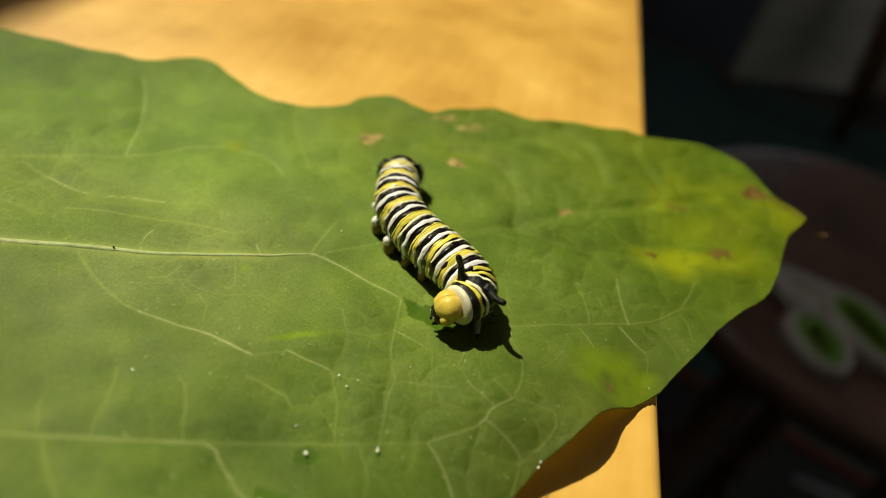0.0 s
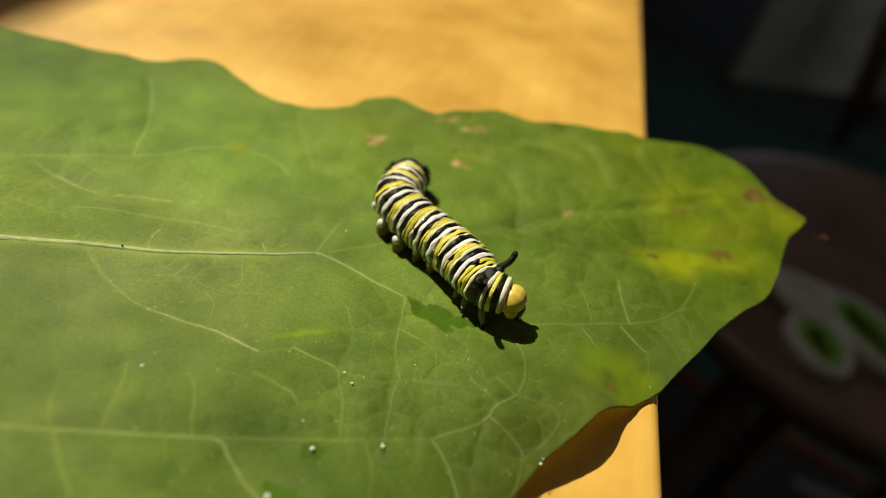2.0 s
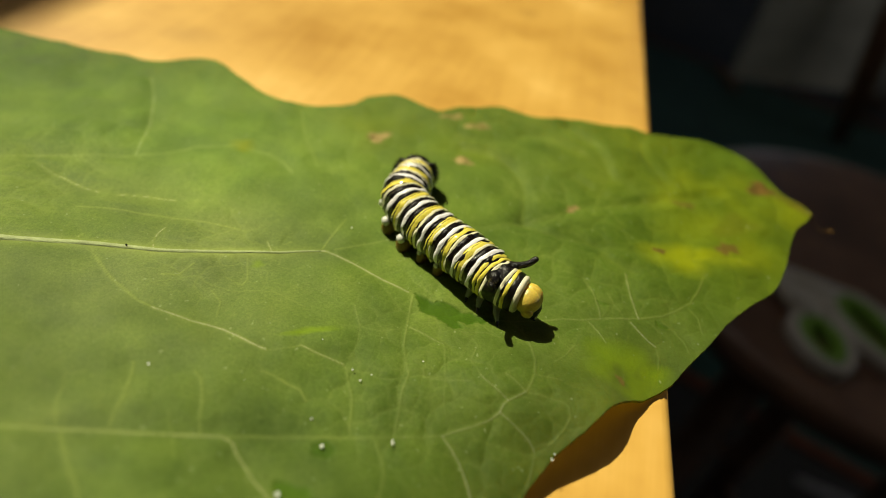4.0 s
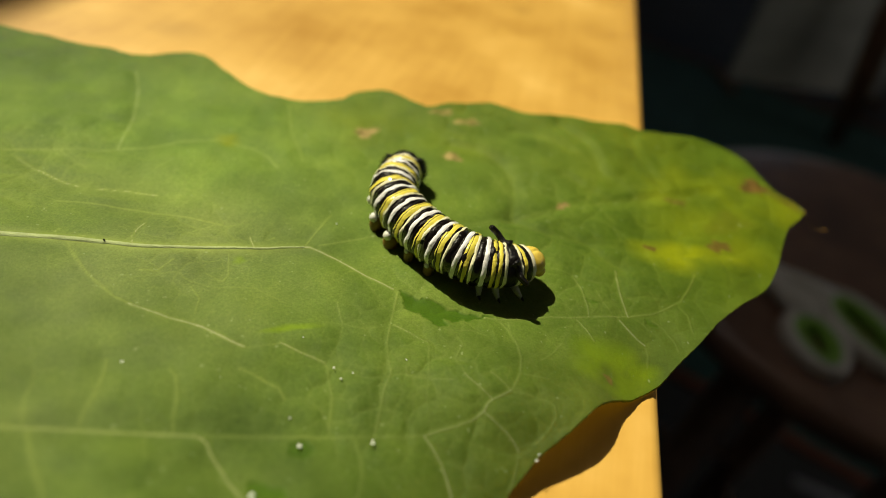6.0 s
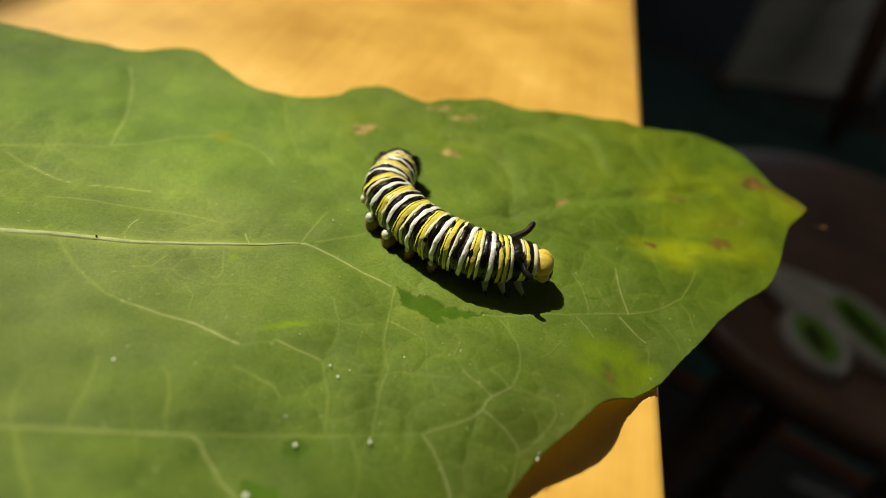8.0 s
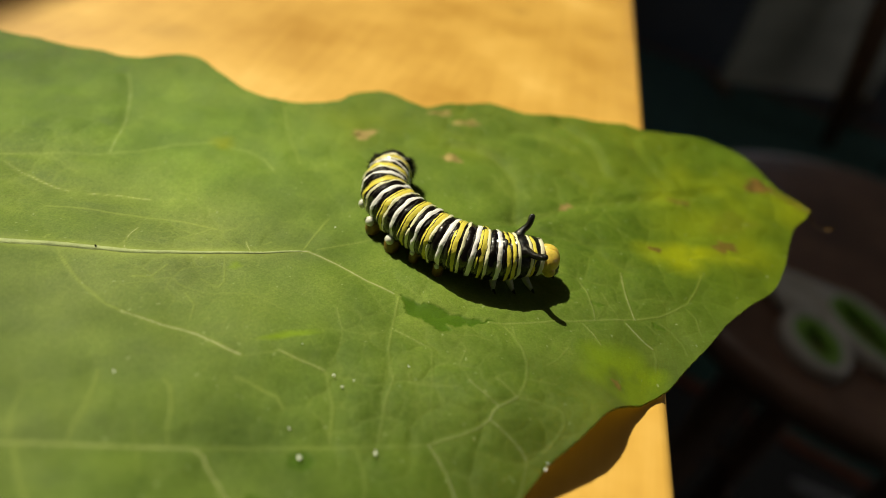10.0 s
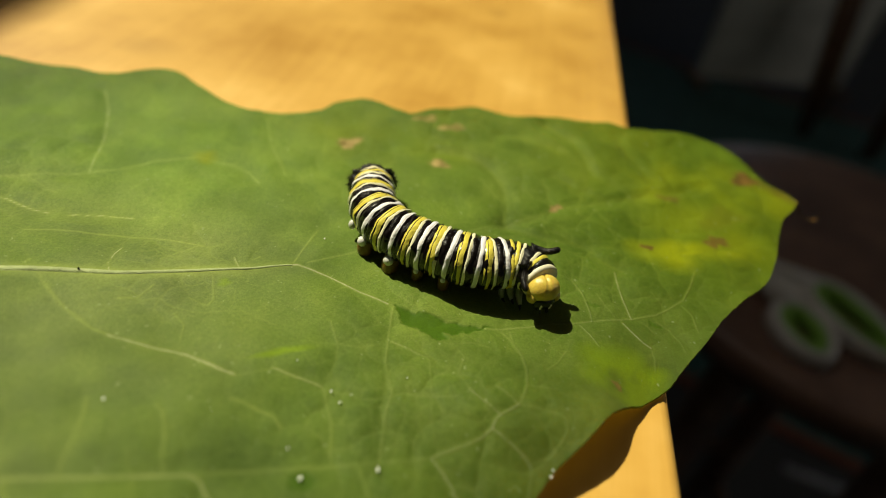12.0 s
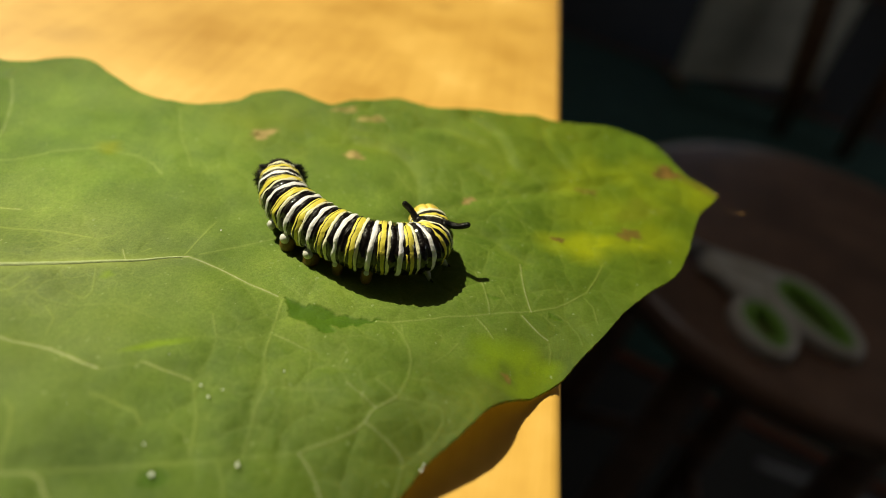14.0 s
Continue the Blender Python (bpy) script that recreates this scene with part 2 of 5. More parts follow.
def band_material(name, half, colour, ragged, wedge=False):
    """Skin of one ring: one colour for so many mm to each side of its middle, black past that, with an uneven edge;
    dark and greenish on the belly, with shade under the flank painted in.
    """
    m = Mat(name)
    p = m.coords()
    sep = m.t.nodes.new("ShaderNodeSeparateXYZ")
    m.link(p, sep.inputs[0])
    rnd = m.t.nodes.new("ShaderNodeObjectInfo").outputs["Random"]
    sh = m.t.nodes.new("ShaderNodeVectorMath")
    sh.operation = "ADD"
    cmb = m.t.nodes.new("ShaderNodeCombineXYZ")
    m.link(m.math("MULTIPLY", rnd, 3.0), cmb.inputs[1])
    m.link(p, sh.inputs[0])
    m.link(cmb.outputs[0], sh.inputs[1])
    wob = m.noise(m.mapped(sh.outputs[0], (250, 620, 620)), 1.0, 2.0)
    thin = m.noise(m.mapped(sh.outputs[0], (100, 330, 330)), 1.0, 2.0)
    x = m.math("ADD", m.math("MULTIPLY", sep.outputs[0], 1000.0), m.math("MULTIPLY", m.math("SUBTRACT", wob, 0.5), ragged))
    x = m.math("MULTIPLY", x, m.math("ADD", 0.72, m.math("MULTIPLY", thin, 0.5)))
    f = m.math("ADD", m.math("MULTIPLY", x, 0.5), 0.5)
    edge = ((-half - 0.03, BLACK), (-half, colour), (half, colour), (half + 0.03, BLACK))
    c = m.ramp(f, [((v * 0.5 + 0.5), col) for v, col in edge])
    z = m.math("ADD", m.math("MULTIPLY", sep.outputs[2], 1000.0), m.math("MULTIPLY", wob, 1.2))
    if wedge:
        # a dark line that opens into a wedge down the flank
        half = m.math("ADD", m.math("MULTIPLY", thin, 0.11), m.math("MULTIPLY", m.math("MULTIPLY", m.math("SUBTRACT", 2.7, z), 0.32, True), 0.20))
        off = m.math("ABSOLUTE", m.math("ADD", x, 0.14))
        c = m.mix(m.math("MULTIPLY", m.math("SUBTRACT", half, off), 40.0, True), c, BLACK)
    # dark belly colour, which also carries painted-in shade low on the flank
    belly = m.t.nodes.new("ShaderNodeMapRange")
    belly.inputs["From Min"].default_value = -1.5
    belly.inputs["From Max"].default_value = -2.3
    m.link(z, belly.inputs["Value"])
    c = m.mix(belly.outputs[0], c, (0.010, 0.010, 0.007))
    fine = m.noise(p, 2400.0, 3.0)
    c = m.mix(0.18, c, m.mix(fine, (0.2, 0.17, 0.12), (1, 1, 1)), "MULTIPLY")
    m.color(c)
    m.set(Roughness=0.36, Coat_Weight=1.0, Coat_Roughness=0.05, Specular_IOR_Level=0.12)
    m.bump(m.math("ADD", m.math("MULTIPLY", fine, 0.4), m.math("MULTIPLY", wob, 0.6)), 0.8, 0.0004)
    wet = m.node("ShaderNodeBump", Strength=0.5, Distance=0.0003)
    m.link(m.noise(p, 1300.0, 1.0), wet.inputs["Height"])
    m.link(wet.outputs["Normal"], m.b.inputs["Coat Normal"])
    return m.m


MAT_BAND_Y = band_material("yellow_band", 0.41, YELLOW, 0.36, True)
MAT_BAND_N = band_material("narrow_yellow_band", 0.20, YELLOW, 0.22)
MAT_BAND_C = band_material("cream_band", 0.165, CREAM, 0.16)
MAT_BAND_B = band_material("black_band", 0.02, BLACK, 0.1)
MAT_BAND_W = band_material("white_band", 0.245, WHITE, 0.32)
MAT_BLACK = simple("glossy_black_skin", (0.005, 0.004, 0.004), 0.26, 0.3, 1200.0, 0.0002, Coat_Weight=0.1, Specular_IOR_Level=0.35)
MAT_DOME = simple("amber_yellow_dome", (0.66, 0.49, 0.085), 0.34, 0.3, 500.0, 0.00008, Subsurface_Weight=0.15, Subsurface_Radius=(0.001, 0.0006, 0.0002), Subsurface_Scale=1.0)
MAT_COLLAR = simple("cream_collar", (0.72, 0.68, 0.52), 0.4, 0.12, 700.0, 0.0001)
MAT_KNOB = simple("white_knob", (0.75, 0.75, 0.72), 0.35, 0.08, 700.0)
MAT_FOOT = simple("amber_foot", (0.17, 0.09, 0.014), 0.35, 0.4, 900.0, 0.0001)
MAT_LEG = simple("grey_green_leg", (0.26, 0.27, 0.20), 0.35, 0.35, 900.0, 0.0001)

MAT_THREAD = simple("dried_amber_thread", (0.26, 0.13, 0.02), 0.5, 0.25, 900.0)
MAT_SAP = simple("white_milky_sap", (0.90, 0.91, 0.88), 0.12, 0.04, 900.0, Coat_Weight=1.0, Coat_Roughness=0.03)


# ---- building helpers ----
def finish(name, bm, material, smooth=True):
    me = bpy.data.meshes.new(name)
    bmesh.ops.recalc_face_normals(bm, faces=bm.faces)
    bm.to_mesh(me)
    bm.free()
    for mat in (material if isinstance(material, (list, tuple)) else [material]):
        me.materials.append(mat)
    if smooth:
        me.polygons.foreach_set("use_smooth", [True] * len(me.polygons))
    return me


def part(name, bm, material, parent, label="", smooth=True):
    """Links a bmesh as one mesh object under a thing or a part."""
    ob = new(name, finish(name, bm, material, smooth))
    ob.parent = parent
    return tagged(ob, label)


def thing(name, label, category, m=None, group="", kind=""):
    ob = new(name)
    ob.empty_display_size = 0.02
    if m is not None:
        ob.matrix_world = m
    return tagged(ob, label, category, group, kind)


def box(bm, x0, x1, y0, y1, z0, z1, bevel=0.0, segments=3):
    """Adds a box, with rounded edges where a bevel is given."""
    v = bmesh.ops.create_cube(bm, size=1.0)["verts"]
    for w in v:
        w.co = Vector((x0 + (w.co.x + 0.5) * (x1 - x0), y0 + (w.co.y + 0.5) * (y1 - y0), z0 + (w.co.z + 0.5) * (z1 - z0)))
    if bevel:
        edges = list({e for w in v for e in w.link_edges})
        bmesh.ops.bevel(bm, geom=edges, offset=bevel, segments=segments, profile=0.5, affect="EDGES")
    return bm


def lathe(bm, profile, sides=32, cap0=False, cap1=False, axis="z", squash=(1.0, 1.0)):
    """Turns (height, radius) pairs round an axis."""
    rings = []
    for h, r in profile:
        ring = []
        for k in range(sides):
            a = 2 * math.pi * k / sides
            u, v = r * math.cos(a) * squash[0], r * math.sin(a) * squash[1]
            ring.append(bm.verts.new((u, v, h) if axis == "z" else (h, u, v)))
        rings.append(ring)
    for a, b in zip(rings, rings[1:]):
        for k in range(sides):
            bm.faces.new((a[k], a[(k + 1) % sides], b[(k + 1) % sides], b[k]))
    if cap0:
        bm.faces.new(rings[0])
    if cap1:
        bm.faces.new(rings[-1])
    return bm


def ball(bm, centre, radii, turn=None, u=20, v=12):
    """Adds an ellipsoid."""
    m = Matrix.Translation(centre) @ (turn or Matrix.Identity(4)) @ Matrix.Diagonal((*radii, 1.0))
    return bmesh.ops.create_uvsphere(bm, u_segments=u, v_segments=v, radius=1.0, matrix=m)["verts"]


def tube(bm, points, radii, sides=10, round_end=True):
    """A tapered round tube along points, closed at both ends."""
    pts = [Vector(p) for p in points]
    rad = list(radii)
    if round_end:
        d = (pts[-1] - pts[-2]).normalized()
        r = rad[-1]
        pts += [pts[-1] + d * r * 0.55, pts[-1] + d * r * 0.9]
        rad += [r * 0.8, r * 0.35]
    rings = []
    side = None
    for i, p in enumerate(pts):
        d = (pts[min(i + 1, len(pts) - 1)] - pts[max(i - 1, 0)]).normalized()
        if side is None:
            side = d.orthogonal().normalized()
        side = (side - d * side.dot(d)).normalized()
        other = d.cross(side)
        rings.append([bm.verts.new(p + rad[i] * (math.cos(a) * side + math.sin(a) * other)) for a in (2 * math.pi * k / sides for k in range(sides))])
    for a, b in zip(rings, rings[1:]):
        for k in range(sides):
            bm.faces.new((a[k], a[(k + 1) % sides], b[(k + 1) % sides], b[k]))
    bm.faces.new(rings[0])
    bm.faces.new(rings[-1])
    return bm


MM = 0.001


def smooth_line(points, n):
    """A Catmull-Rom line through points, sampled n times a span."""
    p = [np.array(q, float) for q in points]
    p = [2 * p[0] - p[1]] + p + [2 * p[-1] - p[-2]]
    out = []
    for a, b, c, d in zip(p, p[1:], p[2:], p[3:]):
        for k in range(n):
            t = k / n
            out.append(0.5 * (2 * b + (c - a) * t + (2 * a - 5 * b + 4 * c - d) * t * t + (3 * b - a - 3 * c + d) * t ** 3))
    out.append(p[-2])
    return np.array(out)


# ---- the room ----
FLOOR_Z = -0.72


def structure(name, bm, material, label, category):
    ob = new(name, finish(name, bm, material, False))
    return tagged(ob, label, category, kind="structure")


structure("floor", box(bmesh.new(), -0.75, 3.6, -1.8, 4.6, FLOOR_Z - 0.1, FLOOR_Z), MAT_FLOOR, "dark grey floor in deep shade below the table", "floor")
# unseen ceiling and walls, added to keep the background dark
structure("ceiling", box(bmesh.new(), -0.75, 3.6, -1.8, 4.6, 1.8, 1.9), MAT_WALL, "plain unseen ceiling added to close the room", "ceiling")
# the north opening is added to let sky light reach the stool
bm = bmesh.new()
box(bm, -0.75, 0.9, 4.6, 4.7, FLOOR_Z, 1.8)
box(bm, 2.1, 3.6, 4.6, 4.7, FLOOR_Z, 1.8)
box(bm, 0.9, 2.1, 4.6, 4.7, FLOOR_Z, 0.3)
box(bm, 0.9, 2.1, 4.6, 4.7, 1.5, 1.8)
structure("wall_north", bm, MAT_WALL, "plain unseen wall with a window opening added for light", "wall")
structure("wall_south", box(bmesh.new(), -0.75, 3.6, -1.9, -1.8, FLOOR_Z, 1.8), MAT_WALL, "plain unseen wall added to close the room", "wall")
# unseen wall; the opening is added to hold the fill lamp
bm = bmesh.new()
box(bm, 3.6, 3.7, -1.9, 0.0, FLOOR_Z, 1.8)
box(bm, 3.6, 3.7, 1.2, 4.7, FLOOR_Z, 1.8)
box(bm, 3.6, 3.7, 0.0, 1.2, FLOOR_Z, 0.4)
box(bm, 3.6, 3.7, 0.0, 1.2, 1.4, 1.8)
structure("wall_east", bm, MAT_WALL, "plain unseen wall with a window opening added for light", "wall")
# unseen wall, added as a sun blocker; the opening lights only the table
WIN_Y0, WIN_Y1, WIN_Z0, WIN_Z1 = 0.187, 0.63, 0.937, 1.557
bm = bmesh.new()
box(bm, -0.75, -0.65, -1.9, WIN_Y0, FLOOR_Z, 1.8)
box(bm, -0.75, -0.65, WIN_Y1, 4.7, FLOOR_Z, 1.8)
box(bm, -0.75, -0.65, WIN_Y0, WIN_Y1, FLOOR_Z, WIN_Z0)
box(bm, -0.75, -0.65, WIN_Y0, WIN_Y1, WIN_Z1, 1.8)
structure("wall_west", bm, MAT_WALL, "unseen plain wall added with an opening that lets the sun onto the table", "wall")

# ---- the rug ----
RUG = 0.007


def build_rug():
    rug = thing("rug", "dark teal rug with a red-brown bound edge", "rug", pose(0.50, 0.58, FLOOR_Z, 0, 0, -21.8))
    bm = bmesh.new()
    box(bm, -1.1, 2.2, 0.026, 1.42, 0.0, RUG, 0.002, 2)
    part("woven_top", bm, MAT_RUG, rug)
    for y in (0.0, 1.4202):
        bm = bmesh.new()
        box(bm, -1.1, 2.2, y, y + 0.0258, 0.0, RUG + 0.001, 0.003, 2)
        part("binding", bm, MAT_RUG_EDGE, rug, "red-brown woven binding")
    return rug


build_rug()


def build_floor_strip():
    """A narrow mottled strip lying on the floor in front of the rug."""
    strip = thing("floor_strip", "narrow pale mottled strip lying on the dark floor before the rug", "floor strip", pose(0.47, 0.515, FLOOR_Z, 0, 0, -10.9))
    bm = bmesh.new()
    box(bm, 0.06, 0.29, -0.007, 0.007, 0.0, 0.004, 0.0015, 2)
    part("strip", bm, MAT_STRIP, strip)
    return strip


build_floor_strip()

# ---- the table ----
EDGE_X = 28.2 * MM


def build_table():
    table = thing("table", "golden varnished pine table with a straight rounded edge", "table", pose(0.0003, 0, 0, 0, 0, 0.29))
    bm = bmesh.new()
    box(bm, -0.60, EDGE_X, -0.55, 0.75, -0.024, 0.0, 0.0016, 4)
    part("tabletop", bm, MAT_TABLE, table, "golden pine top with warm varnish")
    for x in (-0.56, EDGE_X - 0.09):
        for y in (-0.50, 0.66):
            bm = bmesh.new()
            box(bm, x, x + 0.045, y, y + 0.045, FLOOR_Z, -0.0242, 0.003, 2)
            part("leg", bm, MAT_TABLE, table)
    return table


build_table()


# ---- the round stool and the scissors ----
STOOL = (0.235, 0.262, -0.158)


def build_stool():
    x, y, z = STOOL
    stool = thing("round_stool", "dark stained round wooden stool with a painted-in rim highlight", "stool", pose(x, y, FLOOR_Z))
    h = z - FLOOR_Z
    bm = bmesh.new()
    R = 0.137
    lathe(bm, [(h - 0.026, 0.02), (h - 0.026, R - 0.010), (h - 0.022, R - 0.003), (h - 0.014, R), (h - 0.006, R - 0.001), (h - 0.003, R - 0.003), (h - 0.0024, R - 0.007), (h - 0.0024, R - 0.03), (h - 0.0024, 0.001)], 96)
    part("seat", bm, MAT_STOOL, stool, "dark glossy wooden seat with a rounded rim")
    # pale arc standing in for the gloss along the back of the rim
    bm = bmesh.new()
    arc = [radians(62 + 6 * k) for k in range(25)]
    tube(bm, [((R - 0.007) * math.cos(a), (R - 0.007) * math.sin(a), h - 0.0052) for a in arc], [0.0012 + 0.0034 * math.sin(math.pi * k / 24) for k in range(25)], 12)
    part("worn_rim", bm, MAT_RIM_GLINT, stool, "pale arc along the rim, painted in for a reflection")
    feet = []
    for k in range(4):
        a = math.pi / 4 + k * math.pi / 2
        top = Vector((0.085 * math.cos(a), 0.085 * math.sin(a), h - 0.026))
        foot = Vector((0.135 * math.cos(a), 0.135 * math.sin(a), 0.0))
        feet.append((top, foot))
        bm = bmesh.new()
        tube(bm, [foot, foot.lerp(top, 0.5), top], [0.012, 0.015, 0.013], 16, False)
        part("leg", bm, MAT_STOOL, stool)
    for k in range(4):
        a, b = feet[k], feet[(k + 1) % 4]
        f = 0.35 if k % 2 else 0.45
        bm = bmesh.new()
        tube(bm, [a[1].lerp(a[0], f), b[1].lerp(b[0], f)], [0.008, 0.008], 12, False)
        part("stretcher", bm, MAT_STOOL, stool)
    return stool


build_stool()


def loop_points(c, along, long_r, wide_r, n=40, egg=0.0):
    """A closed egg-shaped loop in the plane, its long axis along an angle."""
    ca, sa = math.cos(along), math.sin(along)
    out = []
    for k in range(n):
        a = 2 * math.pi * k / n
        u, v = long_r * math.cos(a), wide_r * math.sin(a) * (1 + egg * math.cos(a))
        out.append((c[0] + u * ca - v * sa, c[1] + u * sa + v * ca))
    return out


def band(bm, outer, inner, z0, z1, soft):
    """A flat ring between two closed outlines, with softened edges."""
    n = len(outer)
    rows = []
    for z, s in ((z0, 0.0), (z0 + soft, 1.0), (z1 - soft, 1.0), (z1, 0.0)):
        o = [Vector((*p, z)) for p in outer]
        i = [Vector((*p, z)) for p in inner]
        k = 0.16 * (1 - s)
        rows.append(([a.lerp(b, k) for a, b in zip(o, i)], [b.lerp(a, k) for a, b in zip(o, i)]))
    vo = [[bm.verts.new(p) for p in r[0]] for r in rows]
    vi = [[bm.verts.new(p) for p in r[1]] for r in rows]
    for k in range(n):
        j = (k + 1) % n
        for a, b in zip(range(3), range(1, 4)):
            bm.faces.new((vo[a][k], vo[a][j], vo[b][j], vo[b][k]))
            bm.faces.new((vi[a][j], vi[a][k], vi[b][k], vi[b][j]))
        bm.faces.new((vo[3][k], vo[3][j], vi[3][j], vi[3][k]))
        bm.faces.new((vo[0][j], vo[0][k], vi[0][k], vi[0][j]))
    return bm


def build_scissors():
    """White-handled scissors with green grips, lying on the stool; the blades point away under the leaf's outline."""
    base_z = STOOL[2] - 0.0022
    sc = thing("scissors", "scissors with white plastic handles and green grips lying on the stool", "scissors", pose(0, 0, base_z))
    neck = Vector((0.158, 0.226))
    loops = (("handle", Vector((0.1765, 0.1785)), radians(98), 0.0212, 0.0160), ("handle", Vector((0.207, 0.1955)), radians(118), 0.0305, 0.0172))
    for name, c, ang, lr, wr in loops:
        bm = bmesh.new()
        band(bm, loop_points(c, ang, lr, wr, 44, 0.12), loop_points(c, ang, lr - 0.0052, wr - 0.0052, 44, 0.12), 0.0, 0.009, 0.0025)
        root = c + Vector((math.cos(ang), math.sin(ang))) * (lr - 0.004)
        tube(bm, [(root.x, root.y, 0.0055), ((root.x + neck.x) / 2, (root.y + neck.y) / 2, 0.006), (neck.x, neck.y, 0.006)], [0.0055, 0.0058, 0.006], 14)
        handle = part(name, bm, MAT_PLASTIC_WHITE, sc, "white plastic handle")
        bm = bmesh.new()
        band(bm, loop_points(c, ang, lr - 0.0050, wr - 0.0050, 44, 0.12), loop_points(c, ang, lr - 0.0105, wr - 0.0105, 44, 0.12), 0.0008, 0.0086, 0.0015)
        part("grip", bm, MAT_PLASTIC_GREEN, handle, "green rubber inner grip")
    bm = bmesh.new()
    box(bm, -0.004, 0.036, -0.011, 0.011, 0.002, 0.0075, 0.0024, 3)
    bmesh.ops.transform(bm, matrix=pose(neck.x, neck.y, 0, 0, 0, -33), verts=bm.verts)
    part("shank", bm, MAT_PLASTIC_WHITE, sc, "white plastic web between the handles and the blades")
    for side, z in ((1, 0.0045), (-1, 0.0065)):
        d = Vector((-0.75, 0.66)).normalized()
        n = Vector((-d.y, d.x)) * 0.006 * side
        tip = neck + d * 0.085
        bm = bmesh.new()
        vs = [bm.verts.new((p.x, p.y, z + dz)) for dz in (0.0, 0.0016) for p in (neck - n * 0.2, neck + n, tip + n * 0.05, tip - n * 0.05)]
        for f in ((0, 1, 2, 3), (7, 6, 5, 4), (0, 4, 5, 1), (1, 5, 6, 2), (2, 6, 7, 3), (3, 7, 4, 0)):
            bm.faces.new([vs[i] for i in f])
        part("blade", bm, MAT_STEEL, sc, "steel blade", False)
    bm = bmesh.new()
    ball(bm, (neck.x - 0.012, neck.y + 0.010, 0.0085), (0.004, 0.004, 0.0015), None, 14, 8)
    part("pivot_screw", bm, MAT_STEEL, sc)
    return sc


build_scissors()


# ---- furniture in the dark behind ----
def build_screen():
    """A low upright screen: a grey panel in a slim frame on two cross feet."""
    screen = thing("floor_screen", "low grey fabric floor screen standing upright in the dark", "screen", pose(0.606, 1.942, FLOOR_Z + RUG, 0, 0, 15.8))
    bm = bmesh.new()
    box(bm, 0.012, 0.528, 0.004, 0.020, 0.035, 0.60, 0.003, 2)
    part("panel", bm, MAT_GREY, screen, "pale grey fabric panel")
    for x in (0.0, 0.528):
        bm = bmesh.new()
        box(bm, x, x + 0.012, 0.0, 0.024, 0.02, 0.62, 0.003, 2)
        part("upright", bm, MAT_GREY, screen)
        bm = bmesh.new()
        box(bm, x - 0.004, x + 0.016, -0.05, 0.13, 0.0, 0.0198, 0.004, 2)
        part("foot", bm, MAT_CHAIR, screen)
    for z in (0.02, 0.6005):
        bm = bmesh.new()
        box(bm, 0.0122, 0.5278, 0.001, 0.023, z, z + 0.0145, 0.002, 2)
        part("rail", bm, MAT_GREY, screen)
    return screen


def build_tall_stool():
    stool = thing("tall_stool", "tall slim brown wooden stool standing in the dark", "stool", pose(0.90, 1.71, FLOOR_Z + RUG, 0, 0, -29))
    bm = bmesh.new()
    box(bm, -0.14, 0.22, -0.03, 0.23, 0.56, 0.59, 0.008, 3)
    part("seat", bm, MAT_CHAIR, stool)
    for x in (0.0, 0.18):
        for y in (0.0, 0.20):
            bm = bmesh.new()
            lean = -0.105 if x == 0.0 else 0.0
            tube(bm, [(x, y, 0.0), (x + lean * 0.54, y, 0.3), (x + lean, y, 0.559)], [0.020, 0.025, 0.025], 14, False)
            part("leg", bm, MAT_CHAIR, stool)
    for y in (0.0, 0.20):
        bm = bmesh.new()
        tube(bm, [(-0.06, y, 0.42), (0.16, y, 0.42)], [0.012, 0.012], 12, False)
        part("rung", bm, MAT_CHAIR, stool)
    return stool


build_screen()
build_tall_stool()

# ---- the leaf ----
LEAF_TURN = radians(24)
LEAF_E = np.array([math.cos(LEAF_TURN), math.sin(LEAF_TURN)])
LEAF_N = np.array([-math.sin(LEAF_TURN), math.cos(LEAF_TURN)])
LEAF_O = np.array([0.0, -3.0])
# half widths in mm: (along the leaf, across it)
FAR_EDGE = [(-140.5, 4.0), (-138, 14), (-132.5, 29.4), (-118.0, 44.9), (-97.8, 55.6), (-79.6, 57.3), (-63.8, 54.0), (-52.2, 49.7), (-46.1, 48.5), (-40.7, 46.3), (-34.7, 46.9), (-31.1, 45.8), (-27.3, 41.6), (-23.6, 37.6), (-19.3, 34.9), (-14.1, 33.8), (-9.6, 33.9), (-6.8, 35.6), (-3.1, 36.2), (-0.5, 34.9), (2.0, 32.5), (4.1, 30.9), (7.5, 31.8), (14.3, 32.5), (17.8, 30.7), (21.3, 29.2), (27.2, 29.1), (31.9, 27.8), (35.8, 27.4), (39.4, 25.8), (45.4, 24.8), (50.3, 23.6), (54.2, 21.1), (56.2, 18.3), (56.6, 14.9), (57.0, 11.7), (58.8, 9.5), (60.2, 7.4)]
